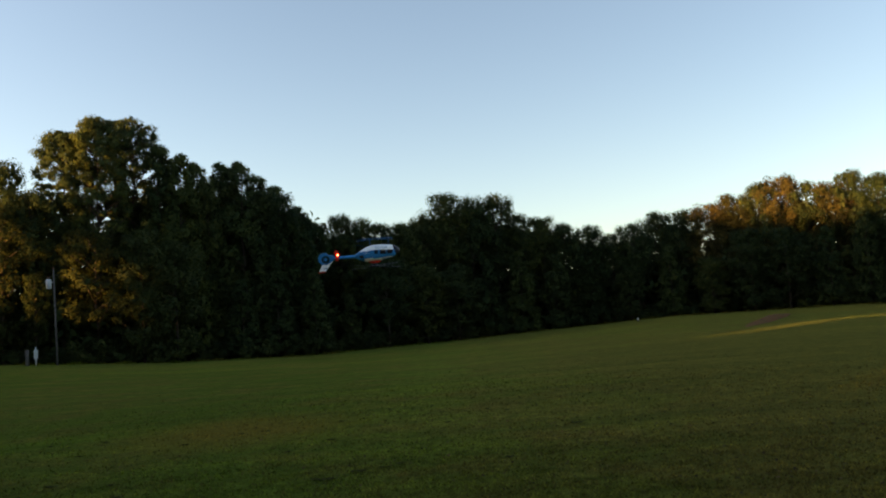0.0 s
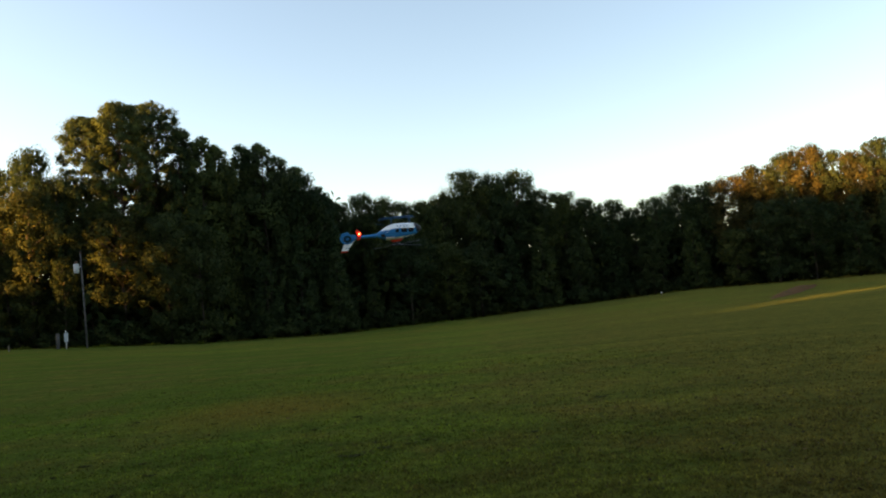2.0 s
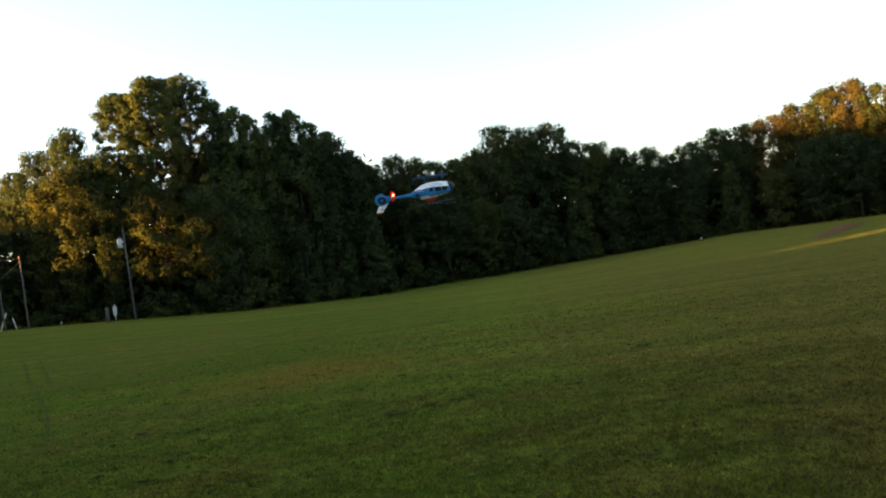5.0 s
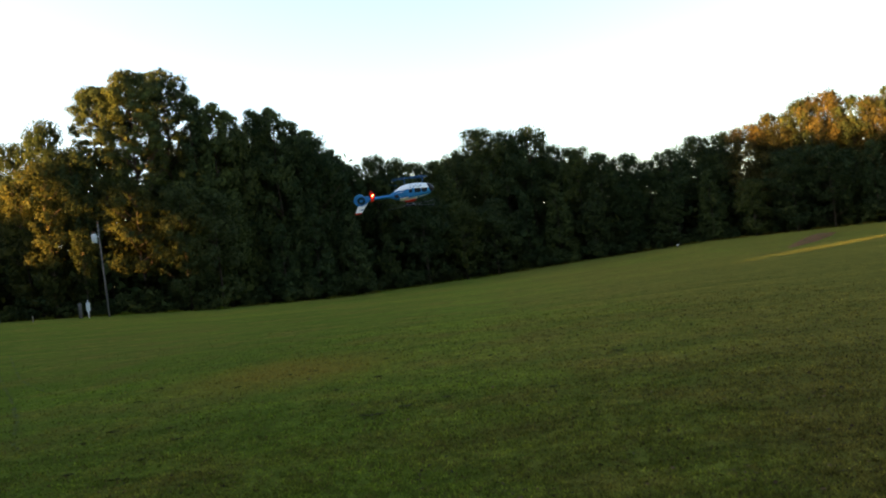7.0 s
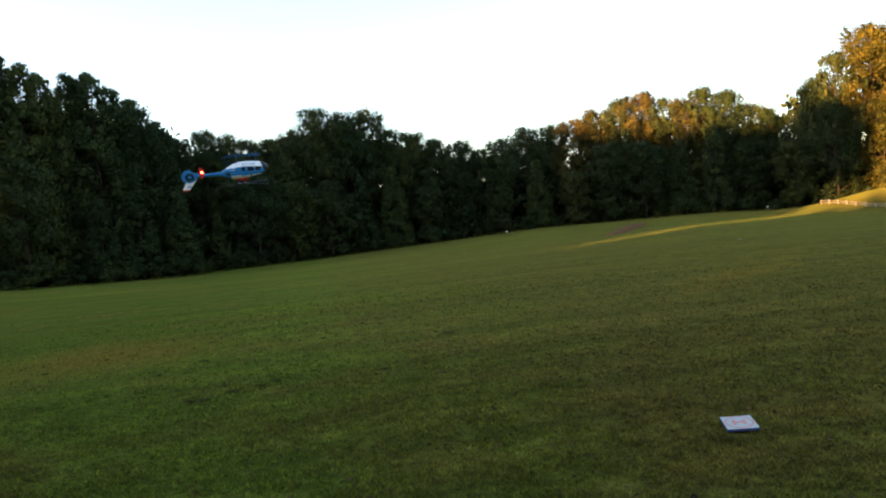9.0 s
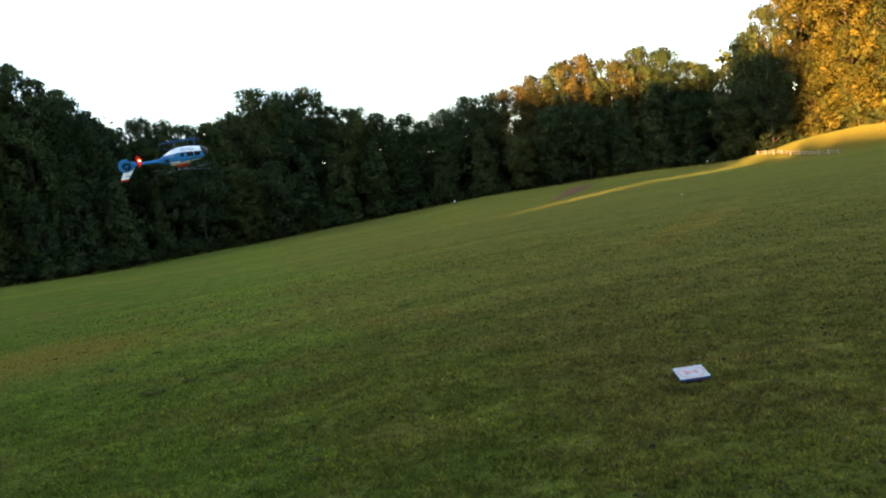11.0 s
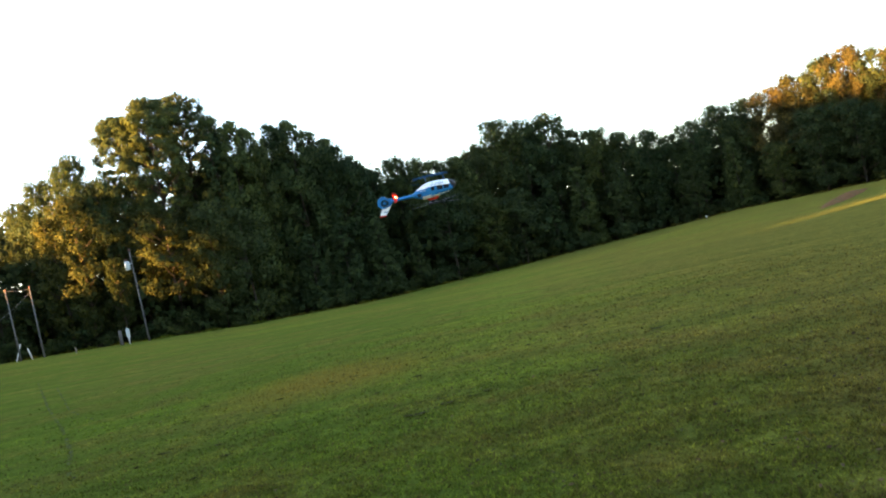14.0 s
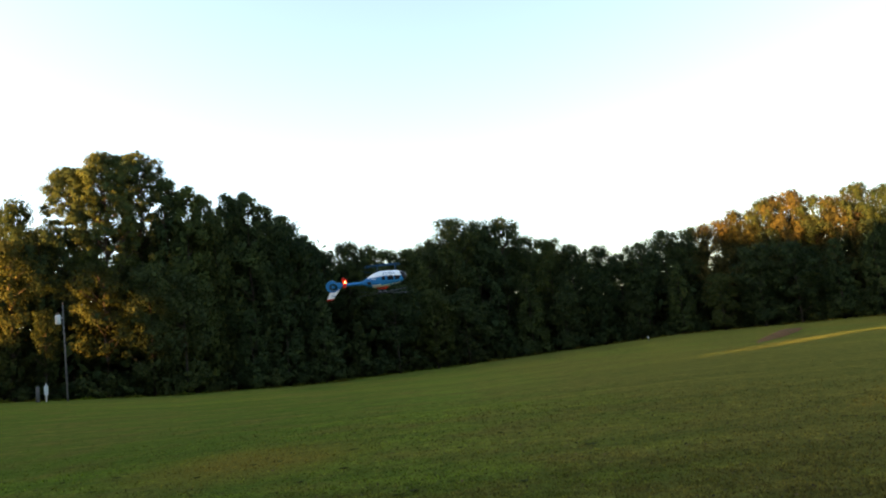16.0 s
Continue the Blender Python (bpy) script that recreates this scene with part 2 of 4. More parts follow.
M_WHITE = plain("white_paint", (0.66, 0.66, 0.64), 0.5, 0, 0.06, 6.0)
M_RAIL = plain("bleached_rail_wood", (0.22, 0.19, 0.15), 0.85, 0, 0.2, 5.0, 0.3)
M_WIRE = plain("grey_cable", (0.12, 0.115, 0.11), 0.5)
M_CERAMIC = plain("brown_ceramic", (0.16, 0.08, 0.05), 0.25)


def soil_material():
    """Bare reddish earth with thin grass growing through it."""
    m, n, l, b = material("bare_red_soil", 0.95)
    b.inputs["Specular IOR Level"].default_value = 0.05
    p = n.new("ShaderNodeNewGeometry").outputs["Position"]
    clod, thin = noise_node(n, l, 3.0, 5, p, 0.65), noise_node(n, l, 0.9, 4, p, 0.6)
    earth = ramp(n, l, clod, [(0.3, (0.085, 0.036, 0.015)), (0.7, (0.180, 0.080, 0.034))])
    cover = ramp(n, l, thin, [(0.52, (0, 0, 0)), (0.64, (0.8, 0.8, 0.8))])
    l.new(mix(n, l, 'MIX', cover, earth, (0.062, 0.066, 0.014)), b.inputs["Base Color"])
    bp = n.new("ShaderNodeBump")
    bp.inputs["Strength"].default_value, bp.inputs["Distance"].default_value = 0.8, 0.05
    l.new(clod, bp.inputs["Height"])
    l.new(bp.outputs[0], b.inputs["Normal"])
    return m


M_SOIL = soil_material()


# ---- mesh helpers ----
def mesh_of(name, bm_or_data, mat):
    if isinstance(bm_or_data, bmesh.types.BMesh):
        me = bpy.data.meshes.new(name)
        bm_or_data.to_mesh(me)
        bm_or_data.free()
    else:
        verts, faces = bm_or_data
        me = bpy.data.meshes.new(name)
        me.from_pydata(verts, [], faces)
        me.update()
    me.materials.append(mat)
    return me


def part(name, bm, mat, parent=None, label=""):
    ob = new(name, mesh_of(name, bm, mat))
    ob.parent = parent
    return tagged(ob, label)


def tube(bm, points, radii, sides=8, cap=True):
    """A tapered tube through the points."""
    rings = []
    for i, p in enumerate(points):
        p = Vector(p)
        d = Vector(points[min(i + 1, len(points) - 1)]) - Vector(points[max(i - 1, 0)])
        q = d.to_track_quat('Z', 'Y')
        rings.append([bm.verts.new(p + q @ Vector((radii[i] * math.cos(a), radii[i] * math.sin(a), 0)))
                      for a in (2 * math.pi * k / sides for k in range(sides))])
    for a, b in zip(rings, rings[1:]):
        for k in range(sides):
            f = bm.faces.new((a[k], a[(k + 1) % sides], b[(k + 1) % sides], b[k]))
            f.smooth = True
    if cap:
        bm.faces.new(rings[0][::-1])
        bm.faces.new(rings[-1])
    return bm


def box(bm, size, centre=(0, 0, 0), bevel=0.0, turn=None):
    m = Matrix.Translation(centre) @ (turn or Matrix()) @ Matrix.Diagonal((*size, 1))
    made = bmesh.ops.create_cube(bm, size=1, matrix=m)
    if bevel:
        es = list({e for v in made["verts"] for e in v.link_edges})
        bmesh.ops.bevel(bm, geom=es, offset=bevel, segments=2, affect='EDGES', profile=0.6)
    return bm


# ---- ground ----
def build_ground():
    azs = [a * 2.0 for a in range(-90, 90)]
    rs = [0.0, 2, 4, 6, 8, 10, 13, 16, 20, 24, 28, 32, 36, 40, 45, 50, 55, 60, 64, 68, 72, 76, 80, 84, 88, 92, 96, 100, 104,
          108, 112, 118, 126, 140, 170, 230, 350, 600, 1000, 1800]
    verts, faces = [(0, 0, ground_z(0, 0))], []
    for r in rs[1:]:
        for a in azs:
            p = at(a, r)
            verts.append((p.x, p.y, p.z if r < 300 else p.z - 0.01 * (r - 300)))
    n = len(azs)
    for k in range(n):
        faces.append((0, 1 + (k + 1) % n, 1 + k))
    for i in range(len(rs) - 2):
        o = 1 + i * n
        for k in range(n):
            faces.append((o + k, o + (k + 1) % n, o + n + (k + 1) % n, o + n + k))
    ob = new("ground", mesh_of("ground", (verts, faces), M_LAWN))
    ob.data.polygons.foreach_set("use_smooth", [True] * len(ob.data.polygons))
    tagged(ob, "wide mown field of green and straw-coloured grass", "lawn", kind="structure")


def build_blades():
    """Short uneven blades on the stretch of lawn in front of the standing place."""
    rng = np.random.default_rng(5)
    r = np.concatenate([1.5 + 26.5 * rng.random(400000) ** 1.2, 1.8 + 11.0 * rng.beta(1.3, 2.4, 210000)])
    count = len(r)
    az = np.radians(-50 + 112 * rng.random(count))
    x, y = r * np.sin(az), r * np.cos(az)
    clump = np.array([0.6 * noise.noise((a * 2.2, b * 2.2, 3.0)) + 0.9 * noise.noise((a * 9, b * 9, 5.0)) for a, b in zip(x, y)])
    ang = np.degrees(az)
    fade = np.clip((r - 1.5) / 1.2, 0, 1) * np.clip((ang + 50) / 12, 0, 1) * np.clip((62 - ang) / 12, 0, 1)
    fade = fade * np.clip((28 - r) / 22, 0, 1) ** 1.5
    keep = rng.random(count) < fade
    x, y, r, clump = x[keep], y[keep], r[keep], clump[keep]
    count = len(x)
    h = (0.010 + 0.022 * rng.random(count) ** 1.7) * np.clip(1 + 0.8 * clump, 0.4, 2)
    w = 0.0035 + 0.006 * rng.random(count) + 0.0006 * r
    lean = rng.random(count) * 6.283
    turn = lean + 1.571 + rng.normal(size=count) * 0.35
    far = h * (0.3 + 1.0 * rng.random(count))
    zs = np.array([ground_z(a, b) for a, b in zip(x, y)]) - 0.004
    dx, dy = np.cos(turn) * w, np.sin(turn) * w
    verts = np.empty((count, 3, 3))
    verts[:, 0] = np.stack([x - dx, y - dy, zs], 1)
    verts[:, 1] = np.stack([x + dx, y + dy, zs], 1)
    verts[:, 2] = np.stack([x + np.cos(lean) * far, y + np.sin(lean) * far, zs + h], 1)
    me = bpy.data.meshes.new("lawn_grass")
    me.vertices.add(3 * count)
    me.vertices.foreach_set("co", verts.ravel())
    me.loops.add(3 * count)
    me.loops.foreach_set("vertex_index", np.arange(3 * count, dtype=np.int32))
    me.polygons.add(count)
    me.polygons.foreach_set("loop_start", np.arange(0, 3 * count, 3, dtype=np.int32))
    me.update(calc_edges=True)
    me.materials.append(M_BLADE)
    tagged(new("lawn_grass", me), "short mown grass blades, green with dry straw tufts", "grass", kind="stuff")


def build_fringe():
    """Longer, paler grass left standing along the foot of the woods."""
    rng = np.random.default_rng(9)
    verts, faces = [], []
    for k in range(15000):
        az = -47 + 104 * rng.random()
        r = edge_r(az) - 3.2 + 2.6 * rng.random() + 0.8 * math.sin(az * 1.7)
        p = at(az, r, -0.03)
        h = (0.12 + 0.30 * rng.random() ** 2) * (0.7 + 0.5 * math.sin(az * 3.1) * math.sin(az * 0.9))
        w, a, t = 0.03 + 0.04 * rng.random(), rng.random() * 6.283, rng.random() * 6.283
        n = len(verts)
        verts += [(p.x - w * math.cos(a), p.y - w * math.sin(a), p.z), (p.x + w * math.cos(a), p.y + w * math.sin(a), p.z),
                  (p.x + 0.4 * h * math.cos(t), p.y + 0.4 * h * math.sin(t), p.z + h)]
        faces.append((n, n + 1, n + 2))
    tagged(new("long_grass", mesh_of("long_grass", (verts, faces), M_BLADE)), "longer unmown grass along the foot of the woods", "grass", kind="stuff")


def build_litter():
    """Small dead leaves and dark scraps caught in the turf."""
    rng = np.random.default_rng(14)
    verts, faces = [], []
    for k in range(6000):
        r, az = 2.5 + 13.0 * rng.random() ** 0.8, -42 + 96 * rng.random()
        if noise.noise((r * 0.5, az * 0.12, 7.0)) + 0.012 * az < -0.15 + 0.3 * rng.random():
            continue
        p = at(az, r)
        w, a, tilt = 0.006 + 0.013 * rng.random() ** 2, rng.random() * 6.283, 0.2 + 0.8 * rng.random()
        c, d = math.cos(a), math.sin(a)
        n, lift = len(verts), 0.006 + 0.012 * rng.random()
        for u, v in ((-1.4, 0), (0, -0.8), (1.4, 0.1), (0.2, 0.8)):
            verts.append((p.x + w * (u * c - v * d), p.y + w * (u * d + v * c), p.z + lift + w * tilt * v))
        faces += [(n, n + 1, n + 2), (n, n + 2, n + 3)]
    tagged(new("leaf_litter", mesh_of("leaf_litter", (verts, faces), M_DEAD)), "small dead brown leaves scattered in the grass", "dead leaves", kind="stuff")


build_ground()
build_blades()
build_litter()
build_fringe()


# ---- trees ----
def foliage(blobs, per, size, rng, flat=0.8):
    """Leaf clumps on the shells of the blobs (x, y, z, radius): small folded leaves that face outwards unevenly."""
    c = np.array([b[:3] for b in blobs])
    rad = np.array([b[3] for b in blobs])
    pos, way = [], []
    for i in range(len(blobs)):
        k = int(per * rad[i] ** 1.6)
        d = rng.normal(size=(k, 3))
        d /= np.linalg.norm(d, axis=1)[:, None]
        p = c[i] + d * (rad[i] * (0.62 + 0.5 * rng.random(k) + 0.24 * (rng.random(k) < 0.16) * rng.random(k)))[:, None] * (1, 1, flat)
        gap = np.linalg.norm(p[:, None] - c[None], axis=2) / rad[None]
        gap[:, i] = 9
        keep = gap.min(1) > 0.55
        pos.append(p[keep])
        way.append(d[keep])
    # larger leaves inside keep the crown dense
    for i in range(len(blobs)):
        k = int((13 if size < 0.3 else 7 if size < 0.5 else 4) * rad[i] ** 1.5)
        d = rng.normal(size=(k, 3))
        d /= np.linalg.norm(d, axis=1)[:, None]
        pos.append(c[i] + d * (rad[i] * 0.5 * rng.random(k))[:, None])
        way.append(d)
    inner = sum(len(p) for p in pos[len(blobs):])
    pos, way = np.concatenate(pos), np.concatenate(way)
    n = len(pos)
    s = size * (0.6 + 0.8 * rng.random(n))[:, None]
    s[n - inner:] = max(0.28, size) + 0.14 * rng.random((inner, 1))
    # each clump is shaded as one soft mass
    axis = pos - np.array([0, 0, 1]) * (0.75 * pos[:, 2:3]) - np.array([0, 0, 0.05]) * pos[:, 2].max()
    axis /= np.linalg.norm(axis, axis=1)[:, None]
    mass = 0.65 * way + 0.45 * axis + np.array([0, 0, 0.32])
    way = way + 0.6 * rng.normal(size=(n, 3))
    way /= np.linalg.norm(way, axis=1)[:, None]
    way[(way * mass).sum(1) < 0] *= -1
    soft = mass + 0.16 * way
    soft /= np.linalg.norm(soft, axis=1)[:, None]
    a = np.cross(way, rng.normal(size=(n, 3)))
    a /= np.linalg.norm(a, axis=1)[:, None]
    b = np.cross(way, a)
    if size < 0.2:
        # fine foliage: three-cornered leaves
        corners = [pos - a * s * 0.75 - b * s * 0.4, pos + a * s * 0.75 - b * s * 0.4, pos + b * s * 0.8 + way * s * 0.3]
    else:
        corners = [pos - a * s, pos - b * s * 0.55 + way * s * 0.25, pos + a * s, pos + b * s * 0.55 + way * s * 0.2]
    m = len(corners)
    verts = np.stack(corners, 1).reshape(-1, 3)
    faces = np.stack([np.arange(n) * m + k for k in range(m)], 1)
    return verts.tolist(), faces.tolist(), np.repeat(soft, m, axis=0)


def crown(name, data, mat, parent):
    verts, faces, soft = data
    me = mesh_of(name, (verts, faces), mat)
    me.polygons.foreach_set("use_smooth", [True] * len(me.polygons))
    me.normals_split_custom_set_from_vertices(soft.tolist())
    ob = new(name, me)
    ob.parent = parent


def tree(name, height, blobs, trunk_r, leaf, per, size, seed, flat=0.8, trunk_top=0.85, limbs=14, label="", category="tree"):
    """A tree at the origin: tapered trunk with limbs, and a crown of leaf clumps."""
    rng = np.random.default_rng(seed)
    root = new(name)
    tagged(root, label, category)
    bm = bmesh.new()
    top = height * trunk_top
    pts = [(0.12 * math.sin(seed + 3 * k) * k / 3, 0.12 * math.cos(seed * 2 + 2 * k) * k / 3, top * k / 6 - (0.3 if k == 0 else 0)) for k in range(7)]
    tube(bm, pts, [trunk_r * (1.35 if k == 0 else 1.0 - 0.13 * k) for k in range(7)], 8)
    order = rng.permutation(len(blobs))[:limbs]
    for i in order:
        b = Vector(blobs[i][:3])
        start = Vector((0, 0, max(0.8, min(top * 0.95, b.z - 0.55 * math.hypot(b.x, b.y) - 0.3))))
        mid = start.lerp(b, 0.55) + Vector((0, 0, -0.15))
        tube(bm, [start, mid, b], [trunk_r * 0.36, trunk_r * 0.22, trunk_r * 0.08], 5)
    part("trunk", bm, M_BARK, root)
    crown("crown", foliage(blobs, per, size, rng, flat), leaf, root)
    return root


def round_blobs(rng, height, width, low, count, r0, r1, peak=0.62):
    """Blobs filling an uneven, rounded crown."""
    out = []
    while len(out) < count:
        s = rng.random() ** 0.85
        z = height * (low + (0.97 - low) * s)
        t = (z / height - low) / (1 - low)
        belly = math.sin(math.pi * min(1, (t * 0.5 / peak) if t < peak else 0.5 + 0.5 * (t - peak) / (1 - peak))) ** 0.6
        lim = width / 2 * (0.25 + 0.75 * belly) if t > peak else width / 2 * (0.62 + 0.38 * belly)
        a, q = rng.random() * 6.283, math.sqrt(rng.random())
        lim *= 0.82 + 0.3 * math.sin(3 * a + z)
        r = r0 + (r1 - r0) * rng.random()
        if q < 0.45 and s < 0.8:
            continue
        out.append((lim * q * math.cos(a), lim * q * math.sin(a), min(z, height - r * 0.7), r))
    out.append((0, 0, height - r0, r0))
    return out


def spire_blobs(rng, height, width, low, count, r0, r1):
    """Blobs of a pointed crown."""
    out = []
    for k in range(count):
        s = (k + rng.random()) / count
        z = height * (low + (1 - low) * s)
        lim = width / 2 * (1 - s) ** 0.62 + 0.22
        a = rng.random() * 6.283
        r = (r0 + (r1 - r0) * rng.random()) * (1 - 0.52 * s)
        out.append((lim * math.cos(a) * 0.85, lim * math.sin(a) * 0.85, min(z, height - r * 0.6), r))
    return out


def pine_blobs(rng, height, width, low, count):
    """Flat tufts at the branch ends, in a broad dome that opens into loose tiers below."""
    out = []
    for k in range(count):
        s = rng.random() ** 0.72
        z = height * (low + (0.975 - low) * s)
        lim = width / 2 * math.sqrt(max(0.05, 1 - ((s - 0.42) / 0.64) ** 2))
        a = rng.random() * 6.283
        q = (0.30 + 0.70 * math.sqrt(rng.random())) if s > 0.35 else 0.6 + 0.4 * rng.random()
        lim *= 0.9 + 0.14 * math.sin(3 * a + 0.8 * z)
        out.append((lim * q * math.cos(a), lim * q * math.sin(a), z - 0.5 * q * q, 0.44 + 0.56 * rng.random()))
    return out


def bush_blobs(rng, height, width, count):
    out = []
    for k in range(count):
        a, q = rng.random() * 6.283, math.sqrt(rng.random())
        z = height * (0.12 + 0.75 * rng.random() * (1 - 0.5 * q * q))
        out.append((width / 2 * q * math.cos(a), width / 2 * q * math.sin(a), z, 0.5 + 0.55 * rng.random()))
    return out


def g(seed):
    return np.random.default_rng(seed)


KINDS = {}
LEAFY = "tall broadleaf tree with dense green crown at the field's edge"
for key, seed, h, w, low in (("full_a", 11, 16, 8.5, 0.09), ("full_b", 12, 16, 7.5, 0.10), ("full_c", 13, 16, 9.5, 0.09)):
    KINDS[key] = (h, tree("broadleaf_tree", h, round_blobs(g(seed), h, w, low, 150, 0.6, 1.3), 0.24, M_LEAF, 140, 0.122, seed, label=LEAFY))
for key, seed, h, w, low in (("deep_a", 14, 16, 9.0, 0.05), ("deep_b", 15, 16, 8.5, 0.05)):
    KINDS[key] = (h, tree("broadleaf_tree", h, round_blobs(g(seed), h, w, low, 66, 1.1, 1.8), 0.24, M_LEAF, 11, 0.46, seed, limbs=6, label=LEAFY))
for key, seed, h, w, low in (("screen_a", 16, 16, 9.0, 0.03), ("screen_b", 17, 16, 8.5, 0.03)):
    KINDS[key] = (h, tree("broadleaf_tree", h, round_blobs(g(seed), h, w, low, 50, 1.4, 2.1), 0.24, M_LEAF, 3, 0.95, seed, limbs=4, label=LEAFY))
KINDS["thicket"] = (6, tree("young_tree", 6, round_blobs(g(18), 6, 6.5, 0.05, 36, 0.8, 1.3), 0.1, M_LEAF, 9, 0.40, 18, limbs=4,
                            label="dense young tree filling the space under the woods"))
for key, seed, h, w, low in (("high_a", 21, 18, 8.5, 0.35), ("high_b", 22, 18, 7.5, 0.38)):
    KINDS[key] = (h, tree("broadleaf_tree", h, round_blobs(g(seed), h, w, low, 110, 0.6, 1.25), 0.26, M_LEAF, 150, 0.122, seed,
                          label="tall broadleaf tree with a bare lower trunk and leafy top"))
for key, seed in (("tinted_a", 23), ("tinted_b", 24)):
    KINDS[key] = (16, tree("broadleaf_tree", 16, round_blobs(g(seed), 16, 8.5, 0.2, 150, 0.7, 1.35), 0.24, M_SUN_TINT, 150, 0.122, seed,
                           label="tall broadleaf tree at the top of the woods, low sun tinted into its leaves"))
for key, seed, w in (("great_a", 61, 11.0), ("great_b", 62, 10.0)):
    KINDS[key] = (23, tree("broadleaf_tree", 23, round_blobs(g(seed), 23, w, 0.06, 150, 0.75, 1.6), 0.36, M_SUN_GOLD, 200, 0.118, seed, limbs=40,
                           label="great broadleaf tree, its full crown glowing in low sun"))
for key, seed in (("spire_a", 31), ("spire_b", 32)):
    KINDS[key] = (16, tree("conifer_tree", 16, spire_blobs(g(seed), 16, 5.4, 0.06, 165, 0.65, 1.2), 0.2, M_NEEDLE, 160, 0.120, seed, trunk_top=0.95,
                           label="dark pointed evergreen tree in the row of woods"))
for key, seed, low, n in (("pine_a", 41, 0.50, 290), ("pine_b", 42, 0.61, 215)):
    KINDS[key] = (24, tree("pine_tree", 24, pine_blobs(g(seed), 24, 8.0, low, n), 0.28, M_NEEDLE, 175, 0.102, seed, flat=0.42, trunk_top=0.93, limbs=34,
                           label="very tall pine with an open, broken crown"))
# coarse pine, planted only out of view to block part of the sun
KINDS["shade_pine"] = (24, tree("pine_tree", 24, pine_blobs(g(43), 24, 8.0, 0.61, 150), 0.28, M_NEEDLE, 14, 0.34, 43, flat=0.42, trunk_top=0.93, limbs=12,
                                label="very tall pine with an open, broken crown"))
for key, seed in (("bush_a", 51), ("bush_b", 52)):
    KINDS[key] = (4, tree("bush", 4, bush_blobs(g(seed), 4, 5.5, 34), 0.06, M_LEAF, 125, 0.13, seed, trunk_top=0.6, limbs=8,
                          label="dense green undergrowth bush below the trees", category="bush"))
for key, seed, h, w, low, n in (("column", 71, 14, 5.0, 0.10, 95), ("clump", 72, 13, 7.0, 0.30, 80)):
    KINDS[key] = (h, tree("broadleaf_tree", h, round_blobs(g(seed), h, w, low, n, 0.5, 1.0, 0.7), 0.2, M_CREEPER, 180, 0.112, seed, limbs=20,
                          label="creeper-clad tree in front of the woods, golden in low sun"))
used = set()


def plant(key, az, r, height, wide=1.0, turn=None, group=""):
    """A tree of that kind, as high as asked, at a bearing and distance."""
    h, src = KINDS[key]
    s = height / h
    p = at(az, r, -0.05)
    turn = random.random() * 360 if turn is None else turn
    m = Matrix.Translation(p) @ pose(0, 0, 0, 0, 0, turn) @ Matrix.Diagonal((s * wide, s * wide, s, 1))
    if key in used:
        ob = copy_thing(src, m @ Matrix.Diagonal([1 / q for q in src.scale] + [1]))
    else:
        used.add(key)
        ob = src
        ob.matrix_basis = m
    if group:
        ob["group"] = group
    return ob


def height_for(az, r, el):
    """Height of a tree whose top stands at that angle over the eye's level."""
    return EYE[2] + r * math.tan(radians(el)) - at(az, r).z


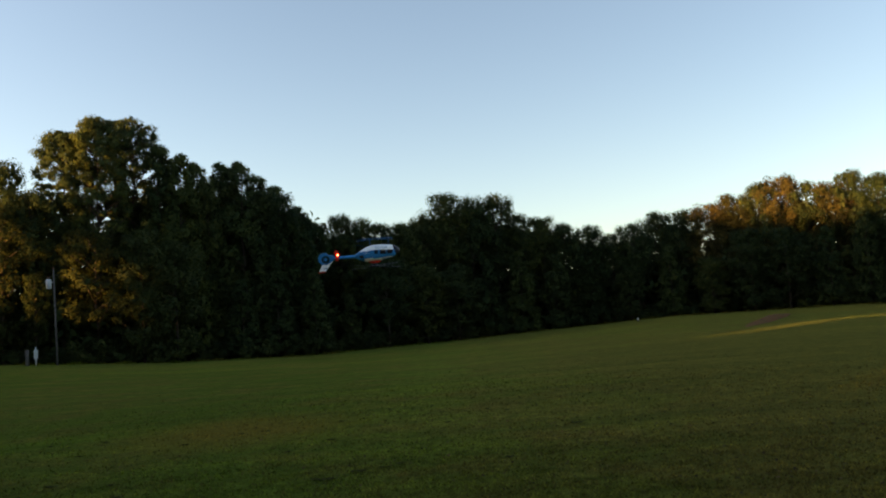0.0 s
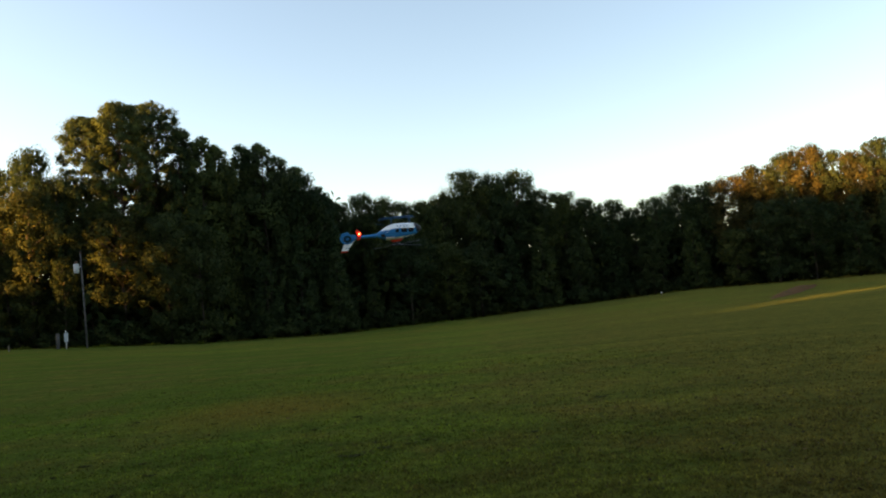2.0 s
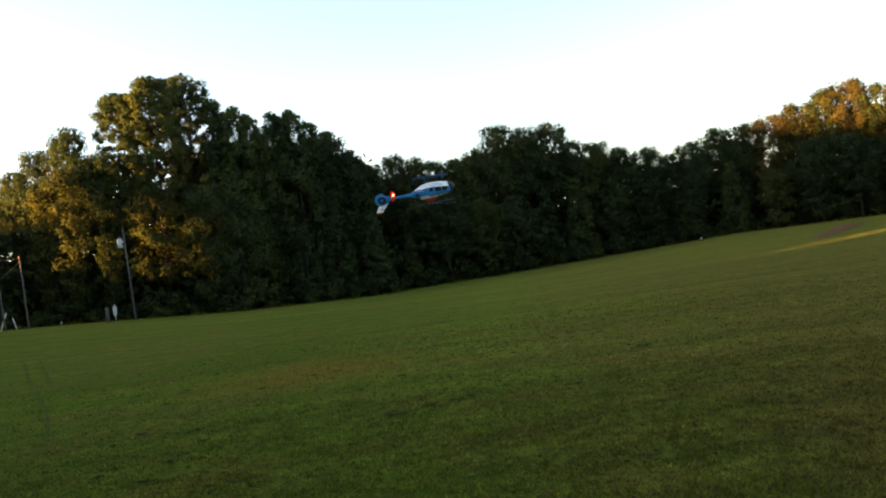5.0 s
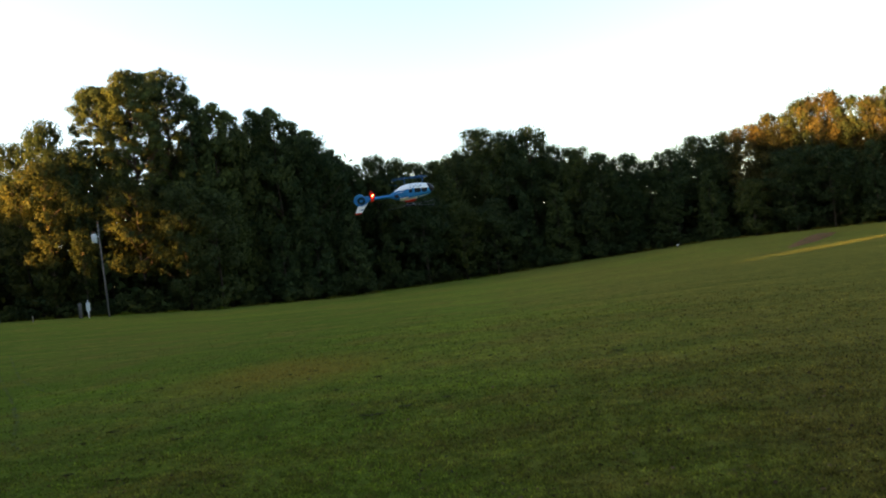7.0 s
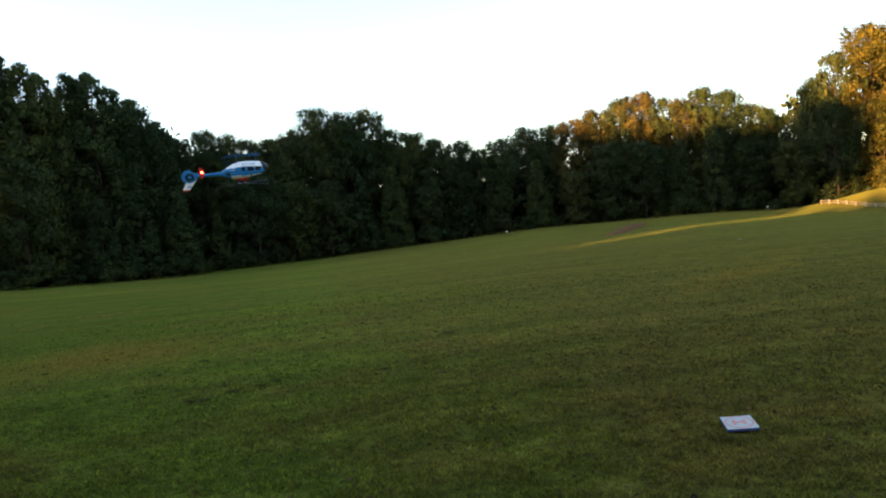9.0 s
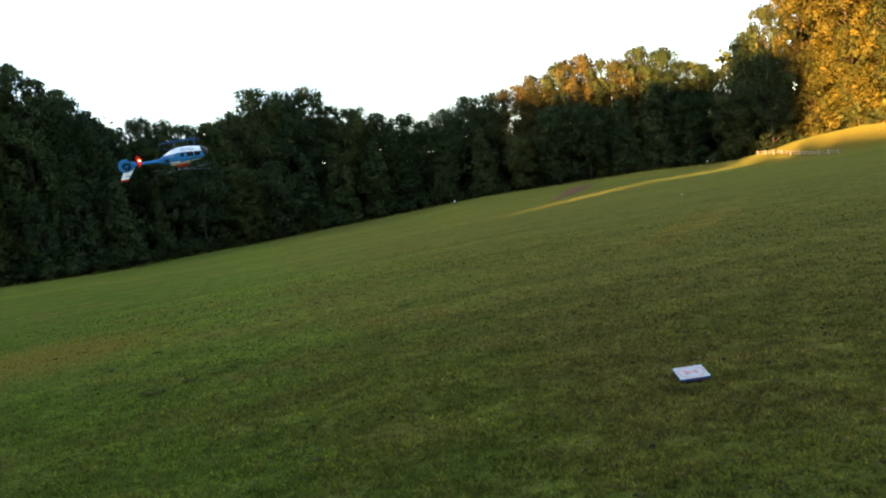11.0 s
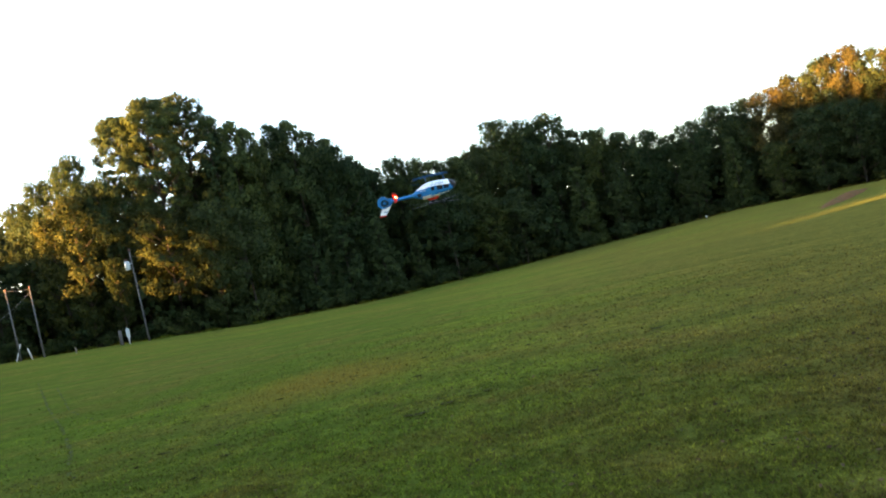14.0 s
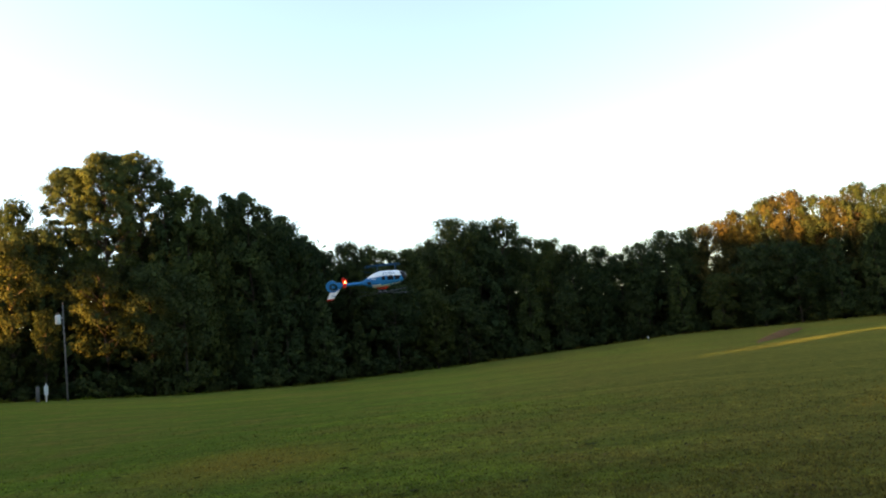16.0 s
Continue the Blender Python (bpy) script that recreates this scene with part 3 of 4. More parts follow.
# skyline: bearing, height angle of the top, kind, extra distance, width
SKYLINE = (
    (-43, 8.6, "full_a", 6, 1), (-40, 8.2, "high_a", 4, 1), (-37.5, 8.3, "full_b", 4, 1), (-35.2, 8.9, "high_b", 8, 0.9), (-33.2, 10.0, "full_c", 6, 0.8),
    (-31.6, 11.2, "full_a", 4, 0.8), (-29.9, 12.6, "full_b", 1, 0.75), (-28.3, 10.8, "full_a", 1, 0.7),
    (-26.3, 15.0, "pine_a", 5, 1.35), (-24.2, 16.0, "pine_a", 3, 1.4), (-21.9, 15.9, "pine_b", 7, 1.5), (-25.8, 10.3, "full_c", 4, 0.8), (-22.3, 10.4, "full_b", 8, 0.8),
    (-20.2, 13.9, "spire_a", 3, 1.2), (-18.8, 13.2, "spire_b", 2, 1.2), (-19.5, 12.9, "spire_a", 5, 1.3), (-17.7, 12.6, "spire_b", 5, 1.3), (-17.0, 11.6, "full_b", 3, 0.8), (-16.0, 12.5, "spire_a", 4, 1.2), (-14.6, 12.6, "spire_b", 2, 1.3),
    (-15.3, 12.2, "spire_a", 6, 1.2), (-13.5, 11.6, "spire_a", 5, 1.3), (-13.1, 10.5, "full_a", 3, 0.8), (-12.3, 10.8, "spire_b", 5, 1.3), (-11.9, 10.3, "full_c", 2, 0.8), (-10.6, 9.2, "spire_b", 3, 1.2), (-9.3, 8.0, "full_b", 6, 0.7),
    (-7.6, 8.5, "high_a", 5, 0.75), (-6.2, 8.1, "full_a", 4, 0.8), (-4.6, 7.7, "full_c", 5, 0.8), (-3.0, 7.6, "full_b", 4, 0.8), (-1.5, 8.1, "high_b", 5, 0.8),
    (0.4, 9.6, "high_a", 4, 1.0), (2.2, 9.1, "full_a", 3, 0.9), (4.0, 9.2, "high_b", 4, 1.0), (5.8, 7.6, "full_c", 4, 0.8), (7.4, 7.2, "high_a", 1, 0.8), (9.0, 6.6, "full_b", 0, 0.8),
    (10.8, 6.2, "full_a", -1, 0.8), (12.4, 5.5, "full_c", 1, 0.8), (14.0, 6.1, "high_b", -1, 0.8), (15.6, 6.7, "full_b", 4, 0.8), (17.3, 6.6, "full_a", 5, 0.85), (19.2, 6.9, "tinted_b", 4, 0.85),
    (21.0, 7.3, "tinted_a", 4, 0.85), (22.6, 7.9, "full_b", 4, 0.85), (24.0, 8.2, "tinted_b", 4, 0.85), (25.6, 7.5, "full_a", 4, 0.85), (27.2, 7.3, "tinted_a", 4, 0.8), (28.3, 7.9, "high_a", 3, 0.8),
    (29.9, 7.5, "full_b", 3, 0.85), (31.3, 6.3, "full_a", 5, 0.8), (32.6, 5.9, "high_b", 5, 0.8), (34.2, 5.4, "full_c", 6, 0.8), (35.3, 7.4, "full_b", 1, 0.7),
    (36.7, 8.8, "high_a", 1, 0.8), (38.9, 10.3, "great_a", 0, 1.3), (41.6, 11.0, "great_b", 0, 1.4), (44.8, 11.6, "great_a", 1, 1.4), (48.0, 11.4, "great_b", 2, 1.4), (51.5, 11.0, "great_a", 2, 1.4),
    (55, 10.5, "great_b", 0, 1.4))
for az, el, key, deep, wide in SKYLINE:
    r = edge_r(az) + deep + 1.5
    plant(key, az, r, height_for(az, r, el), wide * 15 / max(12, height_for(az, r, el)), group="trees of the woods' edge")

# lower trees in front, the rows behind, and the undergrowth
sky_az = [s[0] for s in SKYLINE if "pine" not in s[2]]
sky_el = [s[1] for s in SKYLINE if "pine" not in s[2]]
random.seed(7)
az = -46.0
while az < 58:
    r = edge_r(az) + random.uniform(-1.5, 0.5)
    h = height_for(az, r, float(np.interp(az, sky_az, sky_el))) * random.uniform(0.5, 0.8)
    if not -34 < az < -17:
        if -17 <= az < -7:
            h *= 0.8
        plant("spire_a" if -17 <= az < -7 else random.choice(("column", "clump") if az > 37 else ("full_a", "full_b", "full_c", "spire_a")), az, r, h, random.uniform(0.9, 1.1) * 11 / max(h, 9), group="trees of the woods' edge")
    az += random.uniform(2.2, 3.0)
for key, az, el, near, wide in (("column", -30.1, 9.9, 1.0, 0.9), ("column", -31.5, 8.7, 0.0, 0.9), ("column", -28.2, 5.3, 2.0, 0.75),
                                ("clump", -24.5, 8.2, 0.3, 1.0), ("full_b", -21.6, 8.0, 0.6, 0.85), ("full_c", -19.4, 7.2, 0.4, 0.8)):
    r = edge_r(az) - near
    plant(key, az, r, height_for(az, r, el), wide, group="trees of the woods' edge")
az = -48.0
while az < 60:
    for deep in (11, 19):
        r = edge_r(az) + deep + random.uniform(-2, 2)
        h = height_for(az, r, float(np.interp(az, sky_az, sky_el))) * random.uniform(0.72, 0.88)
        plant(random.choice(("deep_a", "deep_b")), az + random.uniform(-0.8, 0.8), r, h, 1.0, group="trees deeper in the woods")
    az += random.uniform(3.2, 4.0)
for k in range(17):
    az = -21.5 + 2.4 * k
    r = edge_r(az) + 14.5
    plant("deep_a" if k % 2 else "deep_b", az, r, height_for(az, r, float(np.interp(az, sky_az, sky_el))) * 0.86, 1.0, group="trees deeper in the woods")
az = -46.0
while az < 57:
    r = edge_r(az) - 0.2 + random.uniform(-0.9, 0.7)
    plant(random.choice(("bush_a", "bush_b")), az, r, random.uniform(1.5, 3.0), random.uniform(0.9, 1.4), group="undergrowth")
    az += random.uniform(1.5, 2.3)

az = -46.0
while az < 57:
    for deep in (4, 8):
        plant("thicket", az + random.uniform(-0.6, 0.6), edge_r(az) + deep + random.uniform(-1, 1), random.uniform(5.0, 7.5), 1.0, group="young trees under the woods")
    az += random.uniform(2.3, 2.9)

az = -47.0
while az < 57:
    plant("thicket", az, edge_r(az) + 24 + random.uniform(-2, 2), random.uniform(7.5, 9.0), 1.35, group="young trees under the woods")
    az += random.uniform(2.0, 2.6)
az = -46.0
while az < 57:
    plant("thicket", az, edge_r(az) + 31 + random.uniform(-2, 2), random.uniform(5.5, 7.0), 1.7, group="young trees under the woods")
    az += random.uniform(2.0, 2.6)

# woods to the left and behind, whose long shadow lies over the field
N = Vector((-SUN_WAY.y, SUN_WAY.x, 0)).normalized() * -1
S = Vector((SUN_WAY.x, SUN_WAY.y, 0)).normalized()
if N.y < 0:
    N = -N


def shade_height(u):
    """How high the woods on the sunny side stand, along the line across the light."""
    return float(np.interp(u, (-70, -30, -20, 4, 7, 11.5, 12.4, 15.4, 16.3, 17.4, 17.9, 21.1, 22, 30, 46, 54, 74.3, 75.2, 77.0, 78.2, 80.4, 81.2, 100, 104),
                           (20, 20, 12.8, 12.8, 13.2, 13.2, 11.8, 11.8, 7.4, 7.4, 28.5, 28.5, 24.8, 24.8, 25.5, 29, 29, 10.0, 10.4, 12.0, 12.0, 16.5, 16.5, 18)))


for k in range(-24, 60):
    u = k * 1.8 - 11.4
    for back in (0, 6):
        tall = min(shade_height(u - 0.8), shade_height(u), shade_height(u + 0.8))
        p = N * u + S * (42 + back)
        plant(random.choice(("screen_a", "screen_b")), math.degrees(math.atan2(p.x, p.y)), p.length,
              tall * random.uniform(0.97, 1.03) * (1 + 0.0963 * back / 20), 0.5 * 16 / tall * random.uniform(0.85, 1.0), group="trees behind the field")


# unseen tall pines added there to shape the shade: light passes beneath their lifted crowns
for u, back in ((73.4, 41), (74.4, 43), (75.6, 41), (76.9, 43.5), (73.3, 47), (74.9, 48), (76.3, 47)):
    p = N * u + S * back
    plant("pine_a" if back > 42 else "pine_b", math.degrees(math.atan2(p.x, p.y)), p.length, 37, 0.55, group="trees behind the field")
for u, back in ((12.9, 42), (14.2, 44), (15.4, 41), (16.5, 43.5), (17.6, 41.5), (13.5, 47.5), (14.8, 49), (16.0, 46), (17.1, 48)):
    p = N * u + S * back
    plant("shade_pine", math.degrees(math.atan2(p.x, p.y)), p.length, 26.5, 0.5, group="trees behind the field")


# ---- utility poles, wires and boxes by the woods ----
def utility_pole(az, r, height, transformer=False, lean=0.0):
    base = at(az, r)
    root = tagged(new("utility_pole"), "weathered wooden utility pole with grey transformer can" if transformer else
                  "weathered wooden utility pole carrying thin wires", "utility pole", group="utility poles")
    root.matrix_basis = Matrix.Translation(base) @ pose(0, 0, 0, 0, lean, 0)
    bm = bmesh.new()
    tube(bm, [(0, 0, -0.4), (0, 0, height * 0.5), (0, 0, height)], [0.085, 0.07, 0.055], 10)
    part("shaft", bm, M_POLE, root)
    bm = bmesh.new()
    tube(bm, [(0, 0, height), (0, 0, height + 0.05), (0, 0, height + 0.2)], [0.04, 0.07, 0.035], 8)
    part("insulator", bm, M_CERAMIC, root)
    if transformer:
        bm = bmesh.new()
        tube(bm, [(-0.42, -0.1, height - 1.75), (-0.42, -0.1, height - 1.7), (-0.42, -0.1, height - 0.95), (-0.42, -0.1, height - 0.9)],
             [0.2, 0.24, 0.24, 0.18], 14)
        can = part("transformer", bm, M_GREYPAINT, root, "pale grey steel transformer can")
        for dx in (-0.08, 0.08):
            bm = bmesh.new()
            tube(bm, [(-0.42 + dx, -0.1, height - 0.9), (-0.42 + dx, -0.1, height - 0.78), (-0.42 + dx, -0.1, height - 0.66)], [0.03, 0.05, 0.025], 8)
            part("bushing", bm, M_CERAMIC, can)
        bm = bmesh.new()
        box(bm, (0.3, 0.06, 0.08), (-0.2, -0.05, height - 1.2), 0.01)
        part("bracket", bm, M_METAL, root)
    return base + Vector((0, 0, height))


def wire(a, b, sag=0.5):
    bm = bmesh.new()
    pts = []
    for k in range(13):
        s = k / 12
        p = Vector(a).lerp(Vector(b), s)
        p.z -= 4 * sag * s * (1 - s)
        pts.append(p)
    tube(bm, pts, [0.013] * 13, 5)
    tagged(part("overhead_wire", bm, M_WIRE), "thin grey overhead wire between the poles", "wire", group="overhead wires")


top_main = utility_pole(-27.0, 77, 8.6, True, -0.8)
top_a = utility_pole(-34.85, 80, 6.5, lean=-1.2)
top_b = utility_pole(-33.5, 80, 6.5, lean=-0.6)
far_left = at(-47, 80, 7.2)
wire(top_a, top_b, 0.12)
wire(top_a + Vector((0, 0, -0.2)), far_left, 0.8)
wire(top_b + Vector((0, 0, -0.3)), at(-36.4, 77, 3.2), 0.2)
wire(top_main + Vector((0, 0, -0.5)), at(-24.5, 92, 9.5), 0.4)


def meter_post():
    root = tagged(new("meter_post"), "white metal meter box on a short post", "meter box")
    root.matrix_basis = Matrix.Translation(at(-28.25, 76)) @ pose(0, 0, 0, 0, 0, 28)
    bm = bmesh.new()
    tube(bm, [(0, 0, -0.2), (0, 0, 1.0)], [0.05, 0.05], 8)
    part("post", bm, M_METAL, root)
    bm = bmesh.new()
    box(bm, (0.32, 0.2, 0.80), (0, -0.05, 1.0), 0.02)
    body = part("box", bm, M_GREYPAINT, root)
    bm = bmesh.new()
    box(bm, (0.25, 0.02, 0.5), (0, -0.165, 0.98), 0.006)
    part("door", bm, M_GREYPAINT, body)
    bm = bmesh.new()
    tube(bm, [(0, 0, 1.36), (0, 0, 1.6)], [0.035, 0.035], 8)
    part("conduit", bm, M_METAL, root)


meter_post()


def stump_post(name, az, r, h, rad, mat, label, category, lean=(0, 0)):
    root = tagged(new(name), label, category)
    root.matrix_basis = Matrix.Translation(at(az, r)) @ pose(0, 0, 0, *lean, 0)
    bm = bmesh.new()
    tube(bm, [(0, 0, -0.15), (0, 0, h * 0.96), (0, 0, h)], [rad, rad, rad * 0.8], 9)
    part("shaft", bm, mat, root)
    return root


stump_post("grey_post", -28.75, 77, 1.35, 0.16, M_POLE, "thick grey weathered wooden post", "post")
stump_post("fence_stub", -34.2, 80, 1.1, 0.06, M_METAL, "thin leaning metal stub post", "post", (0, -14))
stump_post("stake", -31.6, 74, 0.5, 0.05, M_RAIL, "short pale wooden stake in the grass", "stake")
guy = stump_post("guy_guard", -35.1, 82, 1.7, 0.06, M_WHITE, "white plastic guy wire guard, leaning", "guy guard", (0, 24))


def marker(az, r, h, ball):
    root = stump_post("marker_post", az, r, h, 0.045, M_POLE, "short marker post with a white cap at the lawn's edge", "post")
    bm = bmesh.new()
    tube(bm, [(0, 0, h - 0.02), (0, 0, h + 0.03), (0, 0, h + ball * 1.3), (0, 0, h + ball * 1.7)], [ball * 0.6, ball, ball, ball * 0.5], 10)
    part("cap", bm, M_WHITE, root, "white cap")
    return root


marker(13.75, 90, 0.3, 0.10)["group"] = "marker posts"
marker(32.0, 92, 0.45, 0.08)["group"] = "marker posts"


def marker_box():
    root = tagged(new("cable_marker"), "slim grey cable marker with a white top", "cable marker")
    root.matrix_basis = Matrix.Translation(at(-37.0, 46)) @ pose(0, 0, 0, 0, 0, 30)
    bm = bmesh.new()
    box(bm, (0.14, 0.11, 0.5), (0, 0, 0.22), 0.02)
    part("post", bm, M_METAL, root)
    bm = bmesh.new()
    box(bm, (0.17, 0.14, 0.28), (0, 0, 0.61), 0.03)
    part("top", bm, M_WHITE, root, "white top")


marker_box()


# ---- rail fence by the lit bank ----
def rail_fence(a, b, posts):
    root = tagged(new("rail_fence"), "low bleached wooden post and rail fence", "fence")
    root.matrix_basis = Matrix.Translation(a)
    run = b - a
    yaw = math.degrees(math.atan2(run.y, run.x))
    rng = random.Random(4)
    for k in range(posts):
        p = run * (k / (posts - 1))
        q = a + p
        z = ground_z(q.x, q.y) - a.z
        bm = bmesh.new()
        box(bm, (0.13, 0.11, 0.62), (0, 0, 0.17), 0.015)
        ob = part("post", bm, M_RAIL, root)
        ob.matrix_basis = Matrix.Translation((p.x, p.y, z)) @ pose(0, 0, 0, rng.uniform(-2, 2), rng.uniform(-2, 2), yaw)
    for k in range(posts - 1):
        p, q = run * (k / (posts - 1)), run * ((k + 1) / (posts - 1))
        zs = [ground_z(a.x + v.x, a.y + v.y) - a.z for v in (p, q)]
        for up in (0.18, 0.38):
            bm = bmesh.new()
            tube(bm, [(p.x, p.y, zs[0] + up + rng.uniform(-0.02, 0.02)), (q.x, q.y, zs[1] + up)], [0.038, 0.034], 6)
            part("rail", bm, M_RAIL, root)


rail_fence(at(35.3, 93), at(40.2, 83), 10)


# ---- bare earth, litter ----
def soil_patch(az, r, wide, deep, turn):
    c = at(az, r)
    bm = bmesh.new()
    rings = []
    for i, s in enumerate((1.0, 0.75, 0.5, 0.25)):
        ring = []
        for k in range(36):
            a = 2 * math.pi * k / 36
            w = 1 + 0.40 * noise.noise((math.cos(a) * 2.2, math.sin(a) * 1.7, 2.0 + az)) + 0.22 * noise.noise((math.cos(a) * 6, math.sin(a) * 6, 9))
            v = pose(0, 0, 0, 0, 0, turn) @ Vector((wide * s * w * math.cos(a), deep * s * w * math.sin(a), 0))
            x, y = c.x + v.x, c.y + v.y
            up = -0.03 if i == 0 else 0.03 + 0.09 * i + 0.05 * noise.noise((x * 0.8, y * 0.8, 1))
            ring.append(bm.verts.new((x, y, ground_z(x, y) + up)))
        rings.append(ring)
    for a, b in zip(rings, rings[1:]):
        for k in range(36):
            bm.faces.new((a[k], a[(k + 1) % 36], b[(k + 1) % 36], b[k])).smooth = True
    bm.faces.new(rings[-1])
    tagged(part("soil_patch", bm, M_SOIL), "low heap of bare reddish soil on the lawn", "soil", kind="structure")


soil_patch(22.65, 60.5, 0.6, 13.5, -29)


def litter(az, r, size):
    bm = bmesh.new()
    p = at(az, r)
    bmesh.ops.create_icosphere(bm, subdivisions=2, radius=size)
    for v in bm.verts:
        v.co *= 1 + 0.35 * noise.noise(v.co * 9)
        v.co.z *= 0.5
        v.co += p + Vector((0, 0, size * 0.3))
    tagged(part("pale_stone", bm, M_RAIL), "small pale stone lying in the grass", "stone")


litter(30.0, 31, 0.05)


# ---- landing board ----
M_RED = plain("red_print", (0.54, 0.15, 0.13), 0.55, 0, 0.06, 30)
M_BOARD = plain("white_board", (0.31, 0.335, 0.33), 0.5, 0, 0.05, 14)
M_NAVY = plain("dark_blue_edge", (0.02, 0.03, 0.10), 0.5)


def landing_board():
    root = tagged(new("landing_board"), "white square landing board with red ring and letter, lying on grass", "landing pad")
    c = at(28.9, 5.62, 0.026)
    root.matrix_basis = Matrix.Translation(c) @ pose(0, 0, 0, 1.0, -1.0, -19)
    w, d = 0.21, 0.30
    bm = bmesh.new()
    box(bm, (w, d, 0.017), (0, 0, 0.0025), 0.002)
    part("base", bm, M_NAVY, root, "dark blue underside and edge")
    bm = bmesh.new()
    box(bm, (w - 0.003, d - 0.003, 0.003), (0, 0, 0.0128), 0.0008)
    part("top", bm, M_BOARD, root)
    bm = bmesh.new()
    n = 40
    ro, ri = 0.455, 0.395
    vs = [[bm.verts.new((w * q * math.cos(a), d * q * math.sin(a), 0.0148)) for q in (ro, ri)] for a in (2 * math.pi * k / n for k in range(n))]
    for k in range(n):
        bm.faces.new((vs[k][0], vs[(k + 1) % n][0], vs[(k + 1) % n][1], vs[k][1]))
    part("ring", bm, M_RED, root, "red printed ring")
    bm = bmesh.new()
    for x in (-0.034, 0.034):
        box(bm, (0.022, 0.11, 0.0012), (x, 0, 0.0148))
    box(bm, (0.05, 0.03, 0.0012), (0, 0, 0.0147))
    part("letter", bm, M_RED, root, "red printed letter H")


landing_board()


# bends driven into the turf: bearing and distance
TRACKS = (((-34.17, 37.28), (-33.91, 23.51), (-33.4, 17.23), (-33.15, 13.37), (-33.56, 10.93)),
          ((-33.17, 31.69), (-32.73, 21.32), (-31.99, 18.36), (-30.56, 16.06)),
          ((-37.39, 28.97), (-36.33, 38.68), (-34.85, 43.49)))

# ---- dark scrapes in the turf ----
M_RUT = plain("pressed_turf", (0.048, 0.058, 0.011), 0.95, 0, 0.3, 30, 0.5)
M_SCRAPE = plain("dark_turf", (0.030, 0.031, 0.008), 0.95, 0, 0.4, 30, 0.5)


def tuft_scrape(az, r, wide, deep, seed):
    """A shallow scrape: a ragged ring of matted turf round a dark hollow."""
    c = at(az, r)
    rng = random.Random(seed)
    bm = bmesh.new()
    mid = bm.verts.new(c + Vector((0, 0, 0.004)))
    ring = []
    for k in range(18):
        a = 2 * math.pi * k / 18
        w = rng.uniform(0.65, 1.15)
        ring.append(bm.verts.new(c + Vector((wide * w * math.cos(a), deep * w * math.sin(a), 0.012 + rng.uniform(0, 0.012)))))
    for k in range(18):
        bm.faces.new((mid, ring[k], ring[(k + 1) % 18]))
    tagged(part("turf_scrape", bm, M_SCRAPE), "dark scraped hollow in the mown turf", "turf", kind="structure")


for az, r, wide, deep, seed in ((-7.4, 8.85, 0.09, 0.08, 1), (-9.9, 8.6, 0.15, 0.07, 2), (-4.2, 9.1, 0.07, 0.06, 3), (8.8, 11.4, 0.10, 0.07, 4)):
    tuft_scrape(az, r, wide, deep, seed)
scatter = random.Random(31)
for k in range(22):
    tuft_scrape(scatter.uniform(-31, 4), scatter.uniform(7.5, 15), scatter.uniform(0.04, 0.10), scatter.uniform(0.03, 0.05), 40 + k)


def tyre_track(points, wide, seed):
    """A ragged dark rut pressed into the turf along a bend."""
    rng = random.Random(seed)
    bm = bmesh.new()
    pts = [at(a, r) for a, r in points]
    fine = []
    for a, b in zip(pts, pts[1:]):
        k = max(4, int((b - a).length / 0.12))
        fine += [a.lerp(b, i / k) for i in range(k)]
    fine.append(pts[-1])
    rows = []
    for i, p in enumerate(fine):
        d = fine[min(i + 1, len(fine) - 1)] - fine[max(i - 1, 0)]
        side = Vector((-d.y, d.x, 0)).normalized()
        a, b = wide * rng.uniform(0.25, 0.6), wide * rng.uniform(0.25, 0.6)
        rows.append([bm.verts.new((q.x, q.y, ground_z(q.x, q.y) + up)) for q, up in ((p - side * a, 0.02), (p, 0.010), (p + side * b, 0.02))])
    for a, b in zip(rows, rows[1:]):
        if rng.random() < 0.5:
            bm.faces.new((a[0], a[1], b[1], b[0]))
            bm.faces.new((a[1], a[2], b[2], b[1]))
    tagged(part("tyre_track", bm, M_RUT), "faint dark tyre rut pressed into the grass", "tyre track", kind="structure")


for k, bend in enumerate(TRACKS):
    tyre_track(bend, 0.07, 20 + k)


# ---- model helicopter, flying upside down ----
def gloss(name, colour, rough=0.5, coat=0.0, emit=0.0):
    m, n, l, b = material(name, rough)
    tc = n.new("ShaderNodeTexCoord").outputs["Object"]
    v = noise_node(n, l, 60, 4, tc)
    l.new(ramp(n, l, v, [(0.3, tuple(c * 0.9 for c in colour)), (0.7, colour)]), b.inputs["Base Color"])
    b.inputs["Coat Weight"].default_value = coat
    b.inputs["Specular IOR Level"].default_value = 0.12
    if emit:
        b.inputs["Emission Color"].default_value = (*colour, 1)
        b.inputs["Emission Strength"].default_value = emit
    return m


H_BLUE = gloss("blue_plastic", (0.004, 0.175, 0.40))
H_WHITE = gloss("white_plastic", (0.88, 0.89, 0.90))
H_RED = gloss("red_plastic", (0.50, 0.035, 0.02))
H_DARK = gloss("dark_canopy", (0.010, 0.011, 0.016), 0.4, 0.0)
H_NAVY = gloss("navy_plastic", (0.004, 0.055, 0.115), 0.45)
H_BLACK = gloss("black_plastic", (0.02, 0.02, 0.022), 0.45, 0.0)
H_INK = gloss("blue_lettering", (0.03, 0.12, 0.30), 0.4, 0.0)
H_GREY = gloss("grey_plastic", (0.03, 0.033, 0.036), 0.5, 0.0)
H_LED = gloss("red_led", (1.0, 0.10, 0.04), 0.3, 0.0, 9.0)

